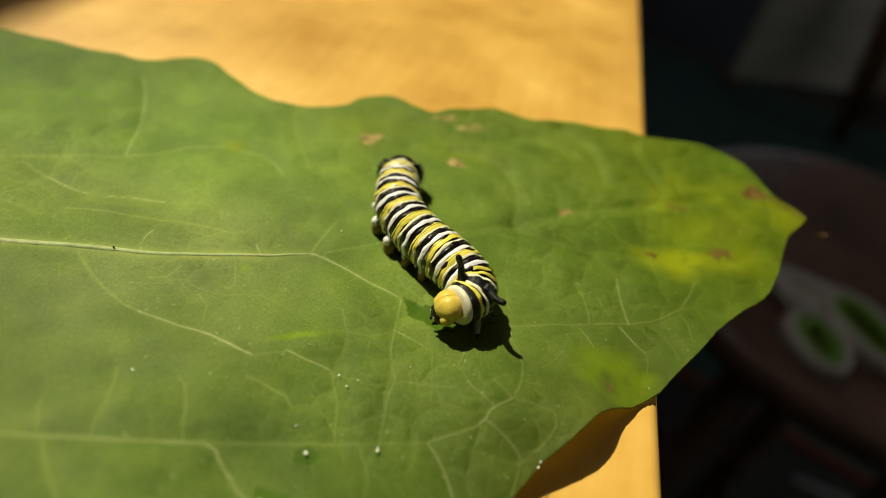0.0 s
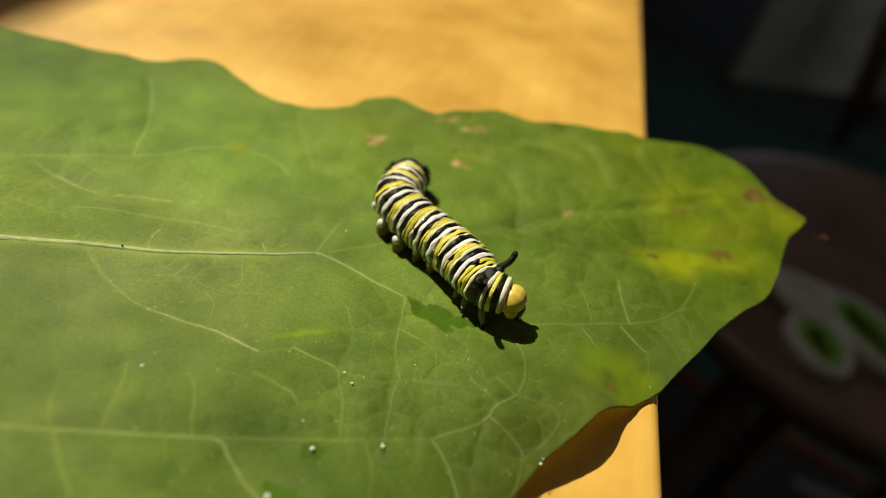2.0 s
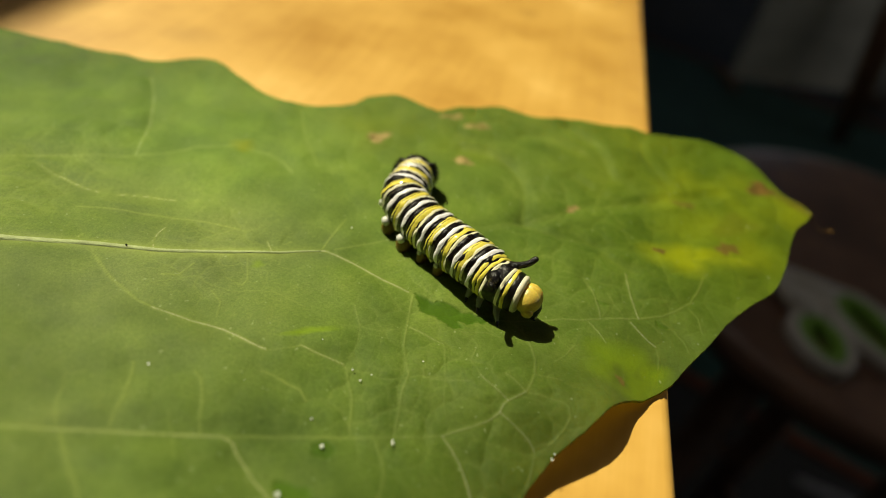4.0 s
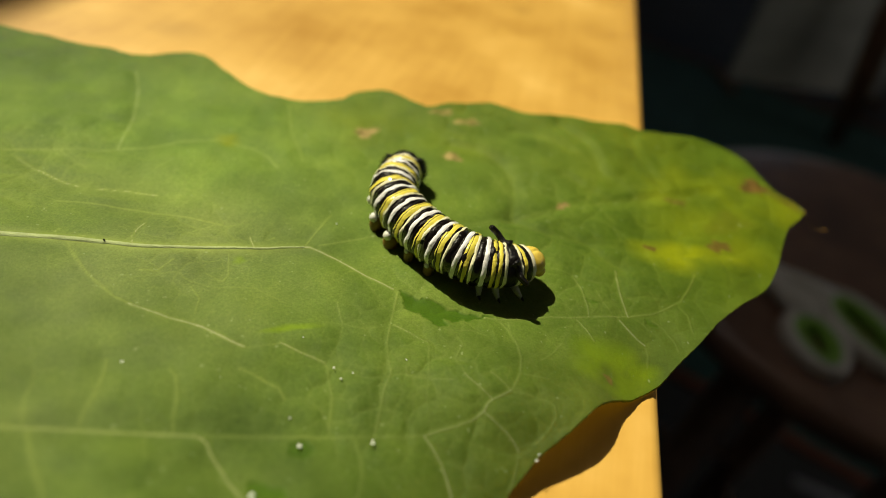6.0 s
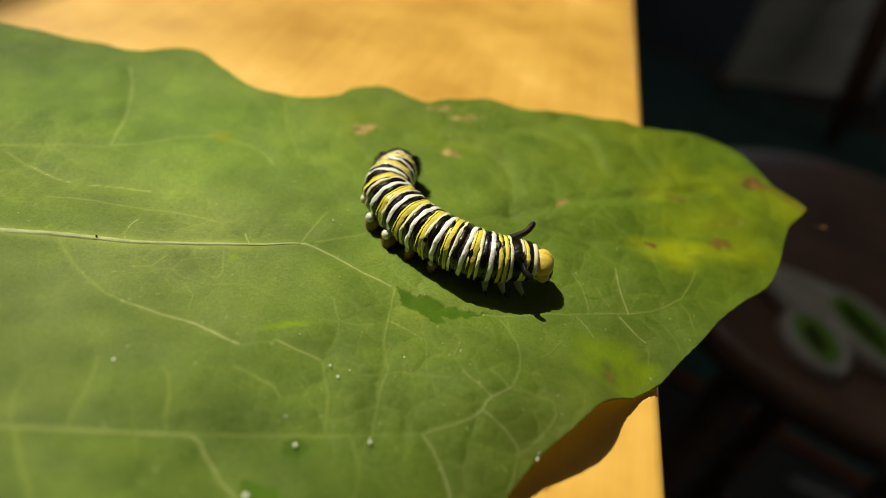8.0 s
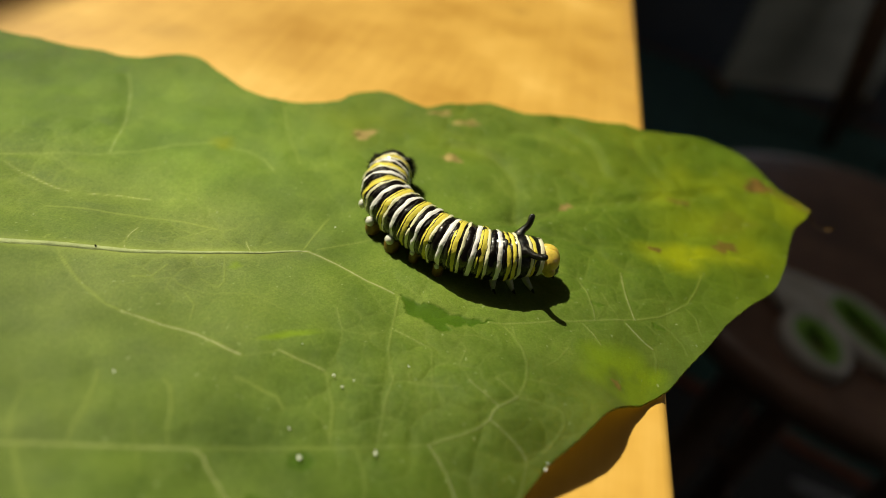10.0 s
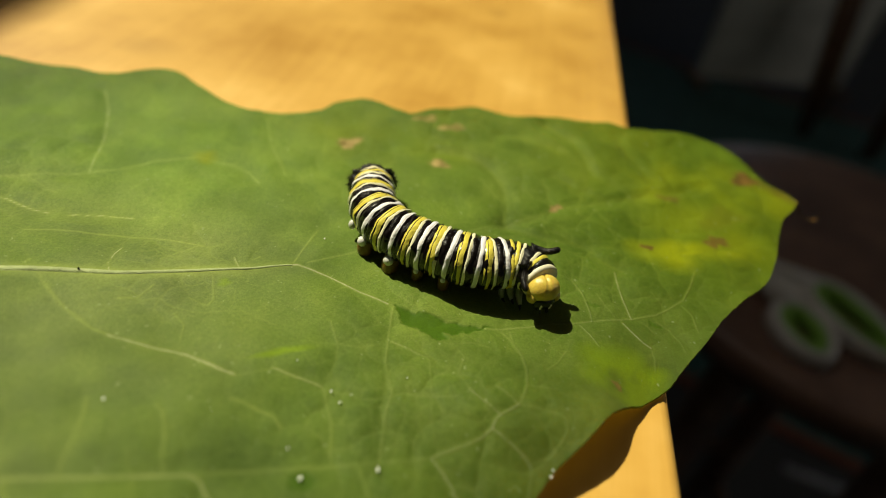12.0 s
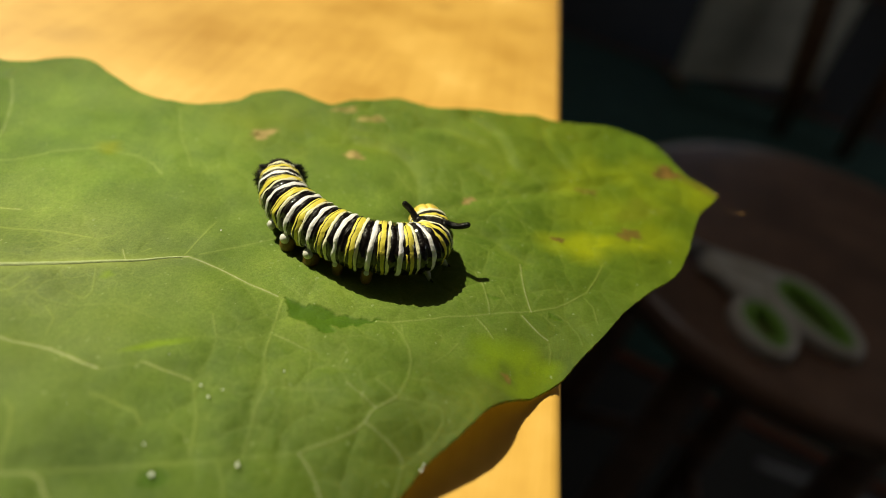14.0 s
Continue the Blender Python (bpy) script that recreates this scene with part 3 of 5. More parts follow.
NEAR_EDGE = [(-140.5, 3.9), (-139.0, -6), (-134.3, -19.0), (-114.4, -35.6), (-85.7, -45.0), (-59.2, -47.0), (-36.9, -46.0), (-18.7, -42.0), (-7.7, -37.6), (-2.5, -33.9), (0.6, -31.3), (1.6, -30.3), (2.7, -29.4), (3.9, -28.5), (4.9, -27.8), (6.5, -27.0), (7.9, -26.3), (9.2, -25.6), (10.3, -24.9), (12.4, -23.7), (15.4, -22.4), (17.1, -22.0), (18.6, -21.4), (20.7, -20.6), (21.9, -20.1), (23.7, -18.9), (25.6, -17.7), (27.8, -16.4), (32.6, -13.2), (37.2, -10.7), (43.3, -7.7), (47.8, -3.7), (51.6, 0.7), (54.5, 3.6), (57.7, 5.5), (60.2, 7.3)]


def edge_width(knots, s):
    k = np.array(knots, float)
    # monotone-ish cubic through the knots
    x, y = k[:, 0], k[:, 1]
    d = np.diff(y) / np.diff(x)
    m = np.r_[d[0], np.where(d[:-1] * d[1:] > 0, 2 * d[:-1] * d[1:] / (d[:-1] + d[1:] + 1e-12), 0.0), d[-1]]
    i = np.clip(np.searchsorted(x, s) - 1, 0, len(x) - 2)
    h = x[i + 1] - x[i]
    t = (s - x[i]) / h
    return (2 * t**3 - 3 * t**2 + 1) * y[i] + (t**3 - 2 * t**2 + t) * h * m[i] + (-2 * t**3 + 3 * t**2) * y[i + 1] + (t**3 - t**2) * h * m[i + 1]


def ease(v, limit, past):
    """v up to the limit, then levelling off."""
    over = np.maximum(np.abs(v) - limit, 0.0)
    return np.sign(v) * (np.minimum(np.abs(v), limit) + past * np.tanh(over / past))


def soft_field(x, y, cell, seed):
    """Smooth random hills of that many mm, about -1 to 1."""
    g = np.random.RandomState(seed).uniform(-1, 1, (64, 64))
    u, v = np.asarray(x) / cell + 32, np.asarray(y) / cell + 32
    i, j = np.floor(u).astype(int), np.floor(v).astype(int)
    a, b = u - i, v - j
    a, b = a * a * a * (a * (6 * a - 15) + 10), b * b * b * (b * (6 * b - 15) + 10)
    q = lambda di, dj: g[(i + di) % 64, (j + dj) % 64]
    return (q(0, 0) * (1 - a) + q(1, 0) * a) * (1 - b) + (q(0, 1) * (1 - a) + q(1, 1) * a) * b


# swells and hollows of the blade in mm: (x, y, breadth, height)
SWELLS = [(10.5, -21.6, 4.5, 1.53), (-13.4, -25.0, 7.0, 0.77), (1.0, -31.0, 6.0, -0.85), (14.0, -31.0, 6.0, -2.29), (20.3, -20.5, 4.0, 1.44), (26.0, -15.8, 4.0, -2.15), (27.0, -9.0, 5.0, -0.54), (36.0, 13.0, 7.0, -0.41), (-12.0, -5.0, 7.0, 0.33), (-16.6, 17.6, 7.0, -0.39), (17.0, 12.7, 7.0, 0.22), (-34.0, -16.7, 8.0, 0.28), (-6.0, -35.0, 7.0, -1.18)]


def leaf_z(x, y):
    """Height of the blade over the table in mm: a shallow trough with lifted sides and gentle waves."""
    x0, y0 = np.asarray(x, float), np.asarray(y, float)
    puff = soft_field(x, y, 9.0, 3) * 0.24 + soft_field(x, y, 4.2, 5) * 0.13
    x, y = ease(np.asarray(x, float), 50.0, 22.0), ease(np.asarray(y, float), 36.0, 12.0)
    u, v = x / 45.0, y / 30.0
    z = 2.71 + 0.29 * u + 0.34 * v - 0.43 * u * u + 0.13 * u * v + 2.19 * v * v - 0.60 * u**3 - 0.61 * u * u * v - 0.76 * u * v * v - 0.16 * v**3
    z = np.clip(z, 1.0, 9.0) + puff
    for cx, cy, wide, high in SWELLS:
        z = z + high * np.exp(-((x0 - cx) ** 2 + (y0 - cy) ** 2) / (2 * wide * wide))
    return z


VEINS = []


def vein(width, strength, *points):
    VEINS.append((width, strength, smooth_line(points, 4) if width > 0.19 else np.array(points, float)))


vein(0.24, 1.0, (-140.0, -56.0), (-100.0, -40.5), (-70.0, -29.2), (-44.9, -20.3), (-39.9, -18.6), (-33.9, -16.7), (-29.9, -15.6), (-24.7, -13.3), (-19.2, -10.8), (-16.4, -9.4), (-14.0, -8.4))
vein(0.15, 0.95, (-13.8, -8.4), (-10.3, -9.1), (-6.4, -10.4), (-2.8, -11.3))
vein(0.13, 0.55, (-2.8, -11.3), (-0.4, -11.6), (2.7, -12.0), (4.7, -12.4), (6.8, -12.0), (9.3, -11.4), (12.1, -10.1), (15.2, -8.5), (17.1, -7.9), (19.4, -6.8), (21.7, -5.8), (24.4, -4.6), (27.1, -3.3), (29.1, -1.6), (30.6, -0.0), (31.9, 2.9), (32.8, 5.7))
vein(0.14, 0.5, (-37.2, -18.3), (-34.8, -20.0), (-32.3, -21.6), (-30.4, -22.5), (-28.0, -23.6), (-26.1, -23.9))
vein(0.14, 0.95, (-26.1, -23.9), (-23.5, -24.1), (-21.7, -24.2), (-20.0, -24.1), (-18.2, -24.2), (-16.5, -24.5), (-15.0, -24.8), (-13.5, -24.9))
vein(0.11, 0.35, (-13.5, -24.9), (-12.8, -24.7), (-11.5, -23.8), (-10.6, -23.1))
vein(0.11, 0.8, (-10.7, -23.1), (-8.8, -23.3), (-7.0, -23.4), (-6.0, -23.5))
vein(0.11, 0.45, (-6.0, -23.5), (-5.4, -24.2), (-4.9, -25.3), (-3.9, -26.9), (-3.2, -29.4), (-2.8, -30.7))
vein(0.12, 0.5, (-12.7, -27.4), (-11.4, -27.4), (-9.9, -27.7), (-8.7, -27.8), (-7.7, -28.7))
vein(0.2, 0.6, (-27.0, -40.0), (-25.0, -39.3), (-23.0, -38.5), (-20.5, -37.6), (-17.8, -36.8), (-15.5, -35.9), (-12.5, -34.8))
vein(0.17, 0.45, (-12.5, -34.8), (-10.2, -33.7), (-7.3, -32.5), (-4.3, -31.3), (-1.6, -30.3), (0.7, -29.4), (3.1, -28.5), (5.2, -27.6))
vein(0.17, 0.6, (5.2, -27.6), (6.5, -26.7), (7.7, -26.0), (9.0, -25.1), (9.9, -24.0), (10.1, -23.1), (10.6, -22.5), (12.0, -21.2))
vein(0.16, 0.5, (12.0, -21.2), (12.4, -19.9), (12.6, -18.7), (12.5, -16.5), (11.9, -14.4), (10.6, -12.5), (9.7, -11.7))
vein(0.13, 0.4, (-25.9, -33.1), (-27.2, -34.0), (-26.7, -34.8), (-25.8, -36.7), (-24.1, -38.9))
vein(0.14, 0.45, (-23.2, -30.8), (-22.5, -32.0), (-21.6, -34.3), (-21.3, -36.0), (-20.7, -37.6))
vein(0.13, 0.45, (-17.9, -29.9), (-16.9, -30.4), (-15.6, -32.4), (-15.0, -34.0), (-14.2, -35.3))
vein(0.12, 0.3, (-17.7, -34.2), (-16.2, -36.1), (-14.8, -37.9))
vein(0.18, 0.65, (-12.5, -34.8), (-11.5, -35.0), (-10.7, -35.8), (-9.5, -36.6), (-8.3, -37.5), (-7.3, -38.0), (-5.9, -38.9), (-3.9, -40.2))
vein(0.16, 0.45, (-23.7, -38.9), (-22.4, -40.1), (-20.8, -41.5), (-19.5, -42.4), (-18.1, -43.8))
vein(0.15, 0.45, (-0.7, -30.1), (0.5, -31.7), (1.2, -33.1), (1.5, -34.7), (1.5, -36.4))
vein(0.15, 0.8, (5.2, -27.7), (6.3, -28.6), (7.3, -29.6), (8.1, -30.9), (8.7, -32.0), (9.2, -33.2), (9.7, -35.2))
vein(0.14, 0.75, (9.9, -24.0), (11.1, -24.6), (12.3, -25.2), (13.1, -25.7), (13.8, -26.4))
vein(0.14, 0.55, (13.8, -26.4), (13.9, -27.4), (13.8, -29.0), (13.6, -30.1))
vein(0.13, 0.5, (13.7, -26.1), (14.6, -25.6), (15.3, -25.4), (15.7, -24.7), (16.3, -23.6), (16.6, -22.7), (16.3, -21.6), (15.8, -21.3), (14.8, -21.2), (13.7, -21.1), (12.0, -21.2))
vein(0.12, 0.6, (12.0, -21.2), (11.3, -20.7), (10.5, -20.1), (9.7, -19.7))
vein(0.12, 0.85, (10.5, -22.6), (9.4, -22.0), (7.8, -21.1), (7.3, -20.7))
vein(0.10, 0.4, (7.3, -20.7), (6.8, -19.9), (6.0, -19.0), (6.3, -16.6), (5.3, -15.4), (4.0, -15.1))
vein(0.10, 0.85, (-1.2, -16.4), (0.1, -16.7), (1.4, -17.1), (2.9, -17.6))
vein(0.11, 0.35, (2.9, -17.6), (3.7, -20.7), (4.5, -24.4), (5.7, -27.3))
vein(0.13, 0.5, (-2.2, -11.7), (-1.8, -14.4), (-1.6, -16.1), (-1.1, -19.2), (-0.2, -21.3), (0.4, -22.5), (0.3, -24.6), (0.7, -26.9), (0.9, -29.3))
vein(0.10, 0.55, (1.6, -21.4), (2.0, -22.3), (3.4, -22.2), (5.3, -21.9), (6.4, -21.7))
vein(0.10, 0.45, (4.6, -15.1), (6.9, -14.3), (8.5, -14.5))
vein(0.11, 0.5, (12.6, -18.7), (14.0, -18.5), (15.5, -18.4))
vein(0.12, 0.6, (17.2, -0.8), (18.2, -2.4), (18.8, -4.0), (19.3, -5.5), (19.5, -6.8))
vein(0.10, 0.35, (14.5, -0.6), (17.2, -0.6))
vein(0.10, 0.45, (20.1, -2.1), (21.2, -4.0), (22.3, -5.3))
vein(0.12, 0.7, (22.4, 2.4), (22.8, -0.1), (23.4, -2.7), (24.2, -4.8))
vein(0.13, 1.0, (23.2, -5.7), (24.5, -6.8), (25.5, -7.6), (26.3, -8.0))
vein(0.11, 0.4, (26.3, -8.0), (26.7, -9.5), (26.7, -10.9))
vein(0.11, 0.65, (18.1, -7.7), (19.2, -8.8), (20.3, -10.1))
vein(0.10, 0.4, (26.7, -0.0), (27.8, -1.5), (28.6, -2.5))
vein(0.10, 0.45, (27.1, -4.3), (28.5, -5.1), (29.7, -6.7), (30.1, -7.9))
vein(0.11, 0.5, (30.2, -1.1), (31.3, -2.4), (31.8, -4.7))
vein(0.10, 0.5, (25.9, -5.1), (26.8, -6.0))
vein(0.10, 0.35, (16.7, -12.1), (15.6, -14.5), (14.5, -16.0))
vein(0.11, 0.5, (10.5, -11.4), (11.1, -13.3), (12.0, -14.8))
vein(0.14, 0.8, (-53.7, -6.5), (-50.5, -7.5), (-47.8, -8.0), (-45.5, -8.5), (-43.6, -8.6))
vein(0.13, 0.65, (-41.3, -8.2), (-38.0, -7.0), (-34.7, -6.3))
vein(0.13, 0.5, (-43.3, -12.5), (-40.1, -11.2), (-34.6, -9.9), (-28.7, -9.0), (-25.0, -8.5))
vein(0.17, 0.5, (-55.8, -5.9), (-52.3, -3.5), (-45.8, -0.5), (-41.9, 2.2), (-38.9, 5.3), (-34.3, 7.6), (-29.4, 7.9), (-26.4, 6.9), (-24.3, 5.1))
vein(0.19, 0.6, (-53.9, 18.4), (-51.2, 14.8), (-47.7, 8.3), (-45.9, 3.2), (-44.7, 0.3))
vein(0.16, 0.4, (-29.2, 19.7), (-26.3, 14.1), (-23.2, 10.0), (-21.7, 7.7))
vein(0.13, 0.4, (-50.3, -3.0), (-46.9, -4.3), (-45.3, -4.9))
vein(0.11, 0.6, (-39.4, -17.6), (-39.5, -16.7))
vein(0.11, 0.6, (-37.3, -17.6), (-36.3, -16.5))
vein(0.11, 0.75, (-31.3, -15.9), (-32.3, -14.5), (-32.6, -13.1), (-32.5, -11.8))
vein(0.11, 0.7, (-19.6, -10.9), (-21.0, -9.2))
vein(0.11, 0.4, (-19.0, -9.0), (-18.4, -8.2))
vein(0.11, 0.5, (-14.6, -8.7), (-14.4, -6.2), (-14.1, -4.0), (-13.9, -1.8))
vein(0.11, 0.5, (-28.1, -19.2), (-26.7, -18.5), (-26.2, -16.3))
vein(0.10, 0.35, (-22.3, -16.7), (-20.1, -17.2), (-20.0, -16.1), (-21.7, -12.8))
vein(0.10, 0.3, (-19.4, -17.9), (-16.4, -17.0), (-12.5, -17.9))
vein(0.10, 0.35, (-7.7, -15.8), (-6.1, -18.4), (-3.7, -18.2), (-2.2, -17.2))
vein(0.10, 0.35, (-22.4, -19.3), (-20.7, -20.5), (-19.9, -22.6))
vein(0.15, 0.35, (-13.0, -7.7), (-9.4, -4.9), (-4.6, -1.4), (4.6, 4.6), (9.5, 7.8), (14.6, 12.0), (19.3, 14.7), (29.3, 21.3), (39.3, 26.7), (51.4, 28.1))
vein(0.15, 0.35, (3.7, 15.3), (7.3, 11.5), (8.4, 6.7))
vein(0.15, 0.3, (2.3, 2.3), (8.4, 6.7))
vein(0.15, 0.35, (14.3, 27.2), (17.7, 24.1), (18.7, 18.9), (17.5, 12.0))
vein(0.15, 0.3, (17.5, 12.0), (21.9, 18.4), (28.8, 24.6), (38.0, 29.1))
vein(0.14, 0.3, (17.5, 12.0), (22.9, 10.0), (26.0, 7.3))
vein(0.13, 0.3, (28.8, 24.6), (32.1, 21.0), (33.4, 14.0), (37.2, 12.1))
vein(0.2, 0.55, (-90.0, -62.0), (-50.0, -49.0), (-30.0, -41.2), (-27.0, -40.0))
vein(0.15, 0.4, (-90.0, -30.0), (-70.0, -16.0), (-55.8, -5.9))


def spot_mask(x, y, cx, cy, r, soft=0.5, rough=0.35, stretch=1.0, turn=0.0, seed=0.0):
    """1 inside an uneven blot, fading to 0 at its edge."""
    c, s = math.cos(turn), math.sin(turn)
    u, v = ((x - cx) * c + (y - cy) * s) / stretch, -(x - cx) * s + (y - cy) * c
    a = np.arctan2(v, u)
    d = np.hypot(u, v)
    edge = r * (1 + rough * (0.5 * np.sin(2 * a + seed) + 0.3 * np.sin(3 * a + 2.1 * seed) + 0.3 * np.sin(5 * a + 3.7 * seed)))
    return np.clip((edge - d) / (soft * r) + 0.5, 0, 1)


# outline of the damp patch where the surface has been eaten, in mm
GNAWED = [(-2.1, -11.4), (-0.7, -11.3), (1.0, -11.7), (3.9, -11.8), (6.5, -11.6), (9.0, -11.3), (7.3, -12.2), (5.8, -13.0), (4.6, -13.7), (4.1, -13.4), (3.6, -14.8), (2.7, -14.9), (1.9, -14.2), (0.9, -14.1), (-0.4, -13.9), (-1.4, -12.8)]


def shape_mask(x, y, outline):
    """1 inside a closed outline with a ragged edge, fading to 0 over a short way."""
    x = x + 0.42 * soft_field(x, y, 0.9, 81) + 0.1 * soft_field(x, y, 0.3, 82)
    y = y + 0.42 * soft_field(x, y, 0.9, 83) + 0.1 * soft_field(x, y, 0.3, 84)
    inside, gap = np.zeros(len(x), bool), np.full(len(x), 1e9)
    for (ax, ay), (bx, by) in zip(outline, outline[1:] + outline[:1]):
        cross = (ay > y) != (by > y)
        inside ^= cross & (x < (bx - ax) * (y - ay) / (by - ay + 1e-12) + ax)
        dx, dy = bx - ax, by - ay
        t = np.clip(((x - ax) * dx + (y - ay) * dy) / (dx * dx + dy * dy), 0, 1)
        gap = np.minimum(gap, np.hypot(x - ax - t * dx, y - ay - t * dy))
    return np.clip(np.where(inside, gap, -gap) / 0.25 + 0.5, 0, 1)


def cell_net(x, y, cell, seed):
    """Distance in mm to the nearest border of uneven cells of about that size."""
    g = np.random.RandomState(seed)
    jx, jy = g.uniform(0.1, 0.9, (64, 64)), g.uniform(0.1, 0.9, (64, 64))
    x = x + 0.16 * cell * soft_field(x, y, 0.45 * cell, seed + 1)
    y = y + 0.16 * cell * soft_field(x, y, 0.45 * cell, seed + 2)
    u, v = x / cell + 32, y / cell + 32
    i, j = np.floor(u).astype(int), np.floor(v).astype(int)
    first, second = np.full(len(x), 9.0), np.full(len(x), 9.0)
    for di in (-1, 0, 1):
        for dj in (-1, 0, 1):
            a, b = (i + di) % 64, (j + dj) % 64
            d = np.hypot(i + di + jx[a, b] - u, j + dj + jy[a, b] - v)
            second = np.minimum(second, np.maximum(first, d))
            first = np.minimum(first, d)
    return (second - first) * 0.5 * cell


# soft creases of the far half: depth and half width in mm, then the line
CREASES = (
    (0.34, 1.1, ((12.0, 32.1), (14.4, 30.6), (16.9, 28.5), (18.5, 25.1), (19.6, 22.1))),
    (0.30, 1.1, ((23.4, 33.7), (25.1, 29.6), (27.4, 25.6), (28.7, 23.4))),
    (0.20, 1.0, ((7.7, 6.5), (11.8, 8.7), (14.2, 11.6), (19.2, 14.6), (24.1, 17.5), (27.4, 19.2), (31.8, 22.0), (37.2, 26.2))),
    (0.30, 1.0, ((-3.2, 20.0), (0.8, 19.8), (4.1, 18.5), (6.8, 15.1), (7.9, 11.3), (8.2, 7.1))),
    (0.24, 1.0, ((5.2, 27.0), (10.2, 27.8), (14.0, 26.3))),
    (0.22, 1.0, ((13.8, 19.6), (18.2, 17.4), (21.6, 16.2))),
    (0.24, 0.9, ((8.6, 6.6), (12.9, 5.7), (17.5, 6.0), (22.0, 6.8), (25.8, 7.5))),
    (0.22, 0.9, ((14.6, 7.7), (19.0, 5.5), (20.6, 3.9), (23.5, 2.9))),
)


def line_distance(x, y, line):
    best = np.full(len(x), 1e9)
    for (ax, ay), (bx, by) in zip(line[:-1], line[1:]):
        dx, dy = bx - ax, by - ay
        t = np.clip(((x - ax) * dx + (y - ay) * dy) / (dx * dx + dy * dy + 1e-9), 0, 1)
        best = np.minimum(best, np.hypot(x - ax - t * dx, y - ay - t * dy))
    return best


def build_leaf():
    leaf = thing("milkweed_leaf", "large green milkweed leaf with pale veins, yellowed tip and brown spots", "leaf", pose(0, 0, 0))
    # finest steps where the leaf is looked at from nearest
    s = np.r_[np.linspace(-140.4, -62, 60)[:-1], np.linspace(-62, -34, 130)[:-1], np.linspace(-34, 34, 600)[:-1], np.linspace(34, 60.1, 150)]
    n_s = len(s)
    hi, lo = edge_width(FAR_EDGE, s), edge_width(NEAR_EDGE, s)
    rng = np.random.RandomState(4)
    hi = hi + 0.06 * np.convolve(rng.randn(n_s), np.ones(3) / 3, "same")
    lo = lo + 0.035 * np.convolve(rng.randn(n_s), np.ones(3) / 3, "same")
    v = np.r_[np.linspace(0, 0.62, 380)[:-1], np.linspace(0.62, 1, 130)]
    n_w = len(v)
    S, V = np.meshgrid(s, v, indexing="ij")
    Wd = lo[:, None] + (hi - lo)[:, None] * V
    X = LEAF_O[0] + S * LEAF_E[0] + Wd * LEAF_N[0]
    Y = LEAF_O[1] + S * LEAF_E[1] + Wd * LEAF_N[1]
    Z = leaf_z(X, Y)
    Z = np.maximum(Z, 0.5)
    x, y = X.ravel(), Y.ravel()
    vein_c, relief = np.zeros(len(x)), np.zeros(len(x))
    for width, strength, line in VEINS:
        best = np.full(len(x), 1e9)
        near = (x > line[:, 0].min() - 4) & (x < line[:, 0].max() + 4) & (y > line[:, 1].min() - 4) & (y < line[:, 1].max() + 4)
        best[near] = line_distance(x[near], y[near], line)
        k = min(0.92, strength * 1.3)
        w = max(0.95 * width, 0.10) * (1.25 if strength > 0.9 and width < 0.2 else 1.0)
        if width > 0.2:
            rib = np.exp(-((best / 0.9) ** 2))
            halo = 0.66 * np.exp(-((best / 0.95) ** 2)) * np.clip((-13 - x) / 8, 0, 1) if strength > 0.9 else 0.0
            vein_c = np.maximum(vein_c, halo)
        vein_c = np.maximum(vein_c, np.maximum(k * np.exp(-((best / w) ** 2)), 0.12 * k * np.exp(-((best / 0.6) ** 2))))
        groove = 0.14 if width > 0.2 else 2.2 * width * min(k, 0.8)
        relief = np.minimum(relief, -groove * np.exp(-np.abs(best / 1.7) ** 1.4) + 0.07 * k * np.exp(-((best / w) ** 2)))
    for deep, wide, points in CREASES:
        d = line_distance(x, y, smooth_line(points, 4))
        relief -= deep * np.exp(-((d / wide) ** 2))
        vein_c = np.maximum(vein_c, 0.22 * np.exp(-((d / (0.6 * wide)) ** 2)))
    # smaller veins that part the blade into quilted fields
    patchy = np.clip(0.55 + 0.6 * soft_field(x, y, 13.0, 21), 0.15, 1.0)
    for cell, seed, wide, colour, deep in ((4.6, 31, 0.11, 0.36, 0.14), (1.9, 41, 0.09, 0.22, 0.035)):
        d = cell_net(x, y, cell, seed)
        vein_c = np.maximum(vein_c, colour * patchy * np.exp(-((d / wide) ** 2)))
        relief += -deep * patchy * np.exp(-np.abs(d / (0.17 * cell)) ** 1.4)
    relief += 0.07 * soft_field(x, y, 2.6, 51) + 0.22 * soft_field(x, y, 7.0, 52)
    relief *= 1 - 0.85 * np.exp(-((x + 12.6) ** 2 + (y + 8) ** 2) / 4.0)
    relief = relief * (1 - rib) - 0.07 * rib
    yellow, brown, gnawed = np.zeros(len(x)), np.zeros(len(x)), np.zeros(len(x))
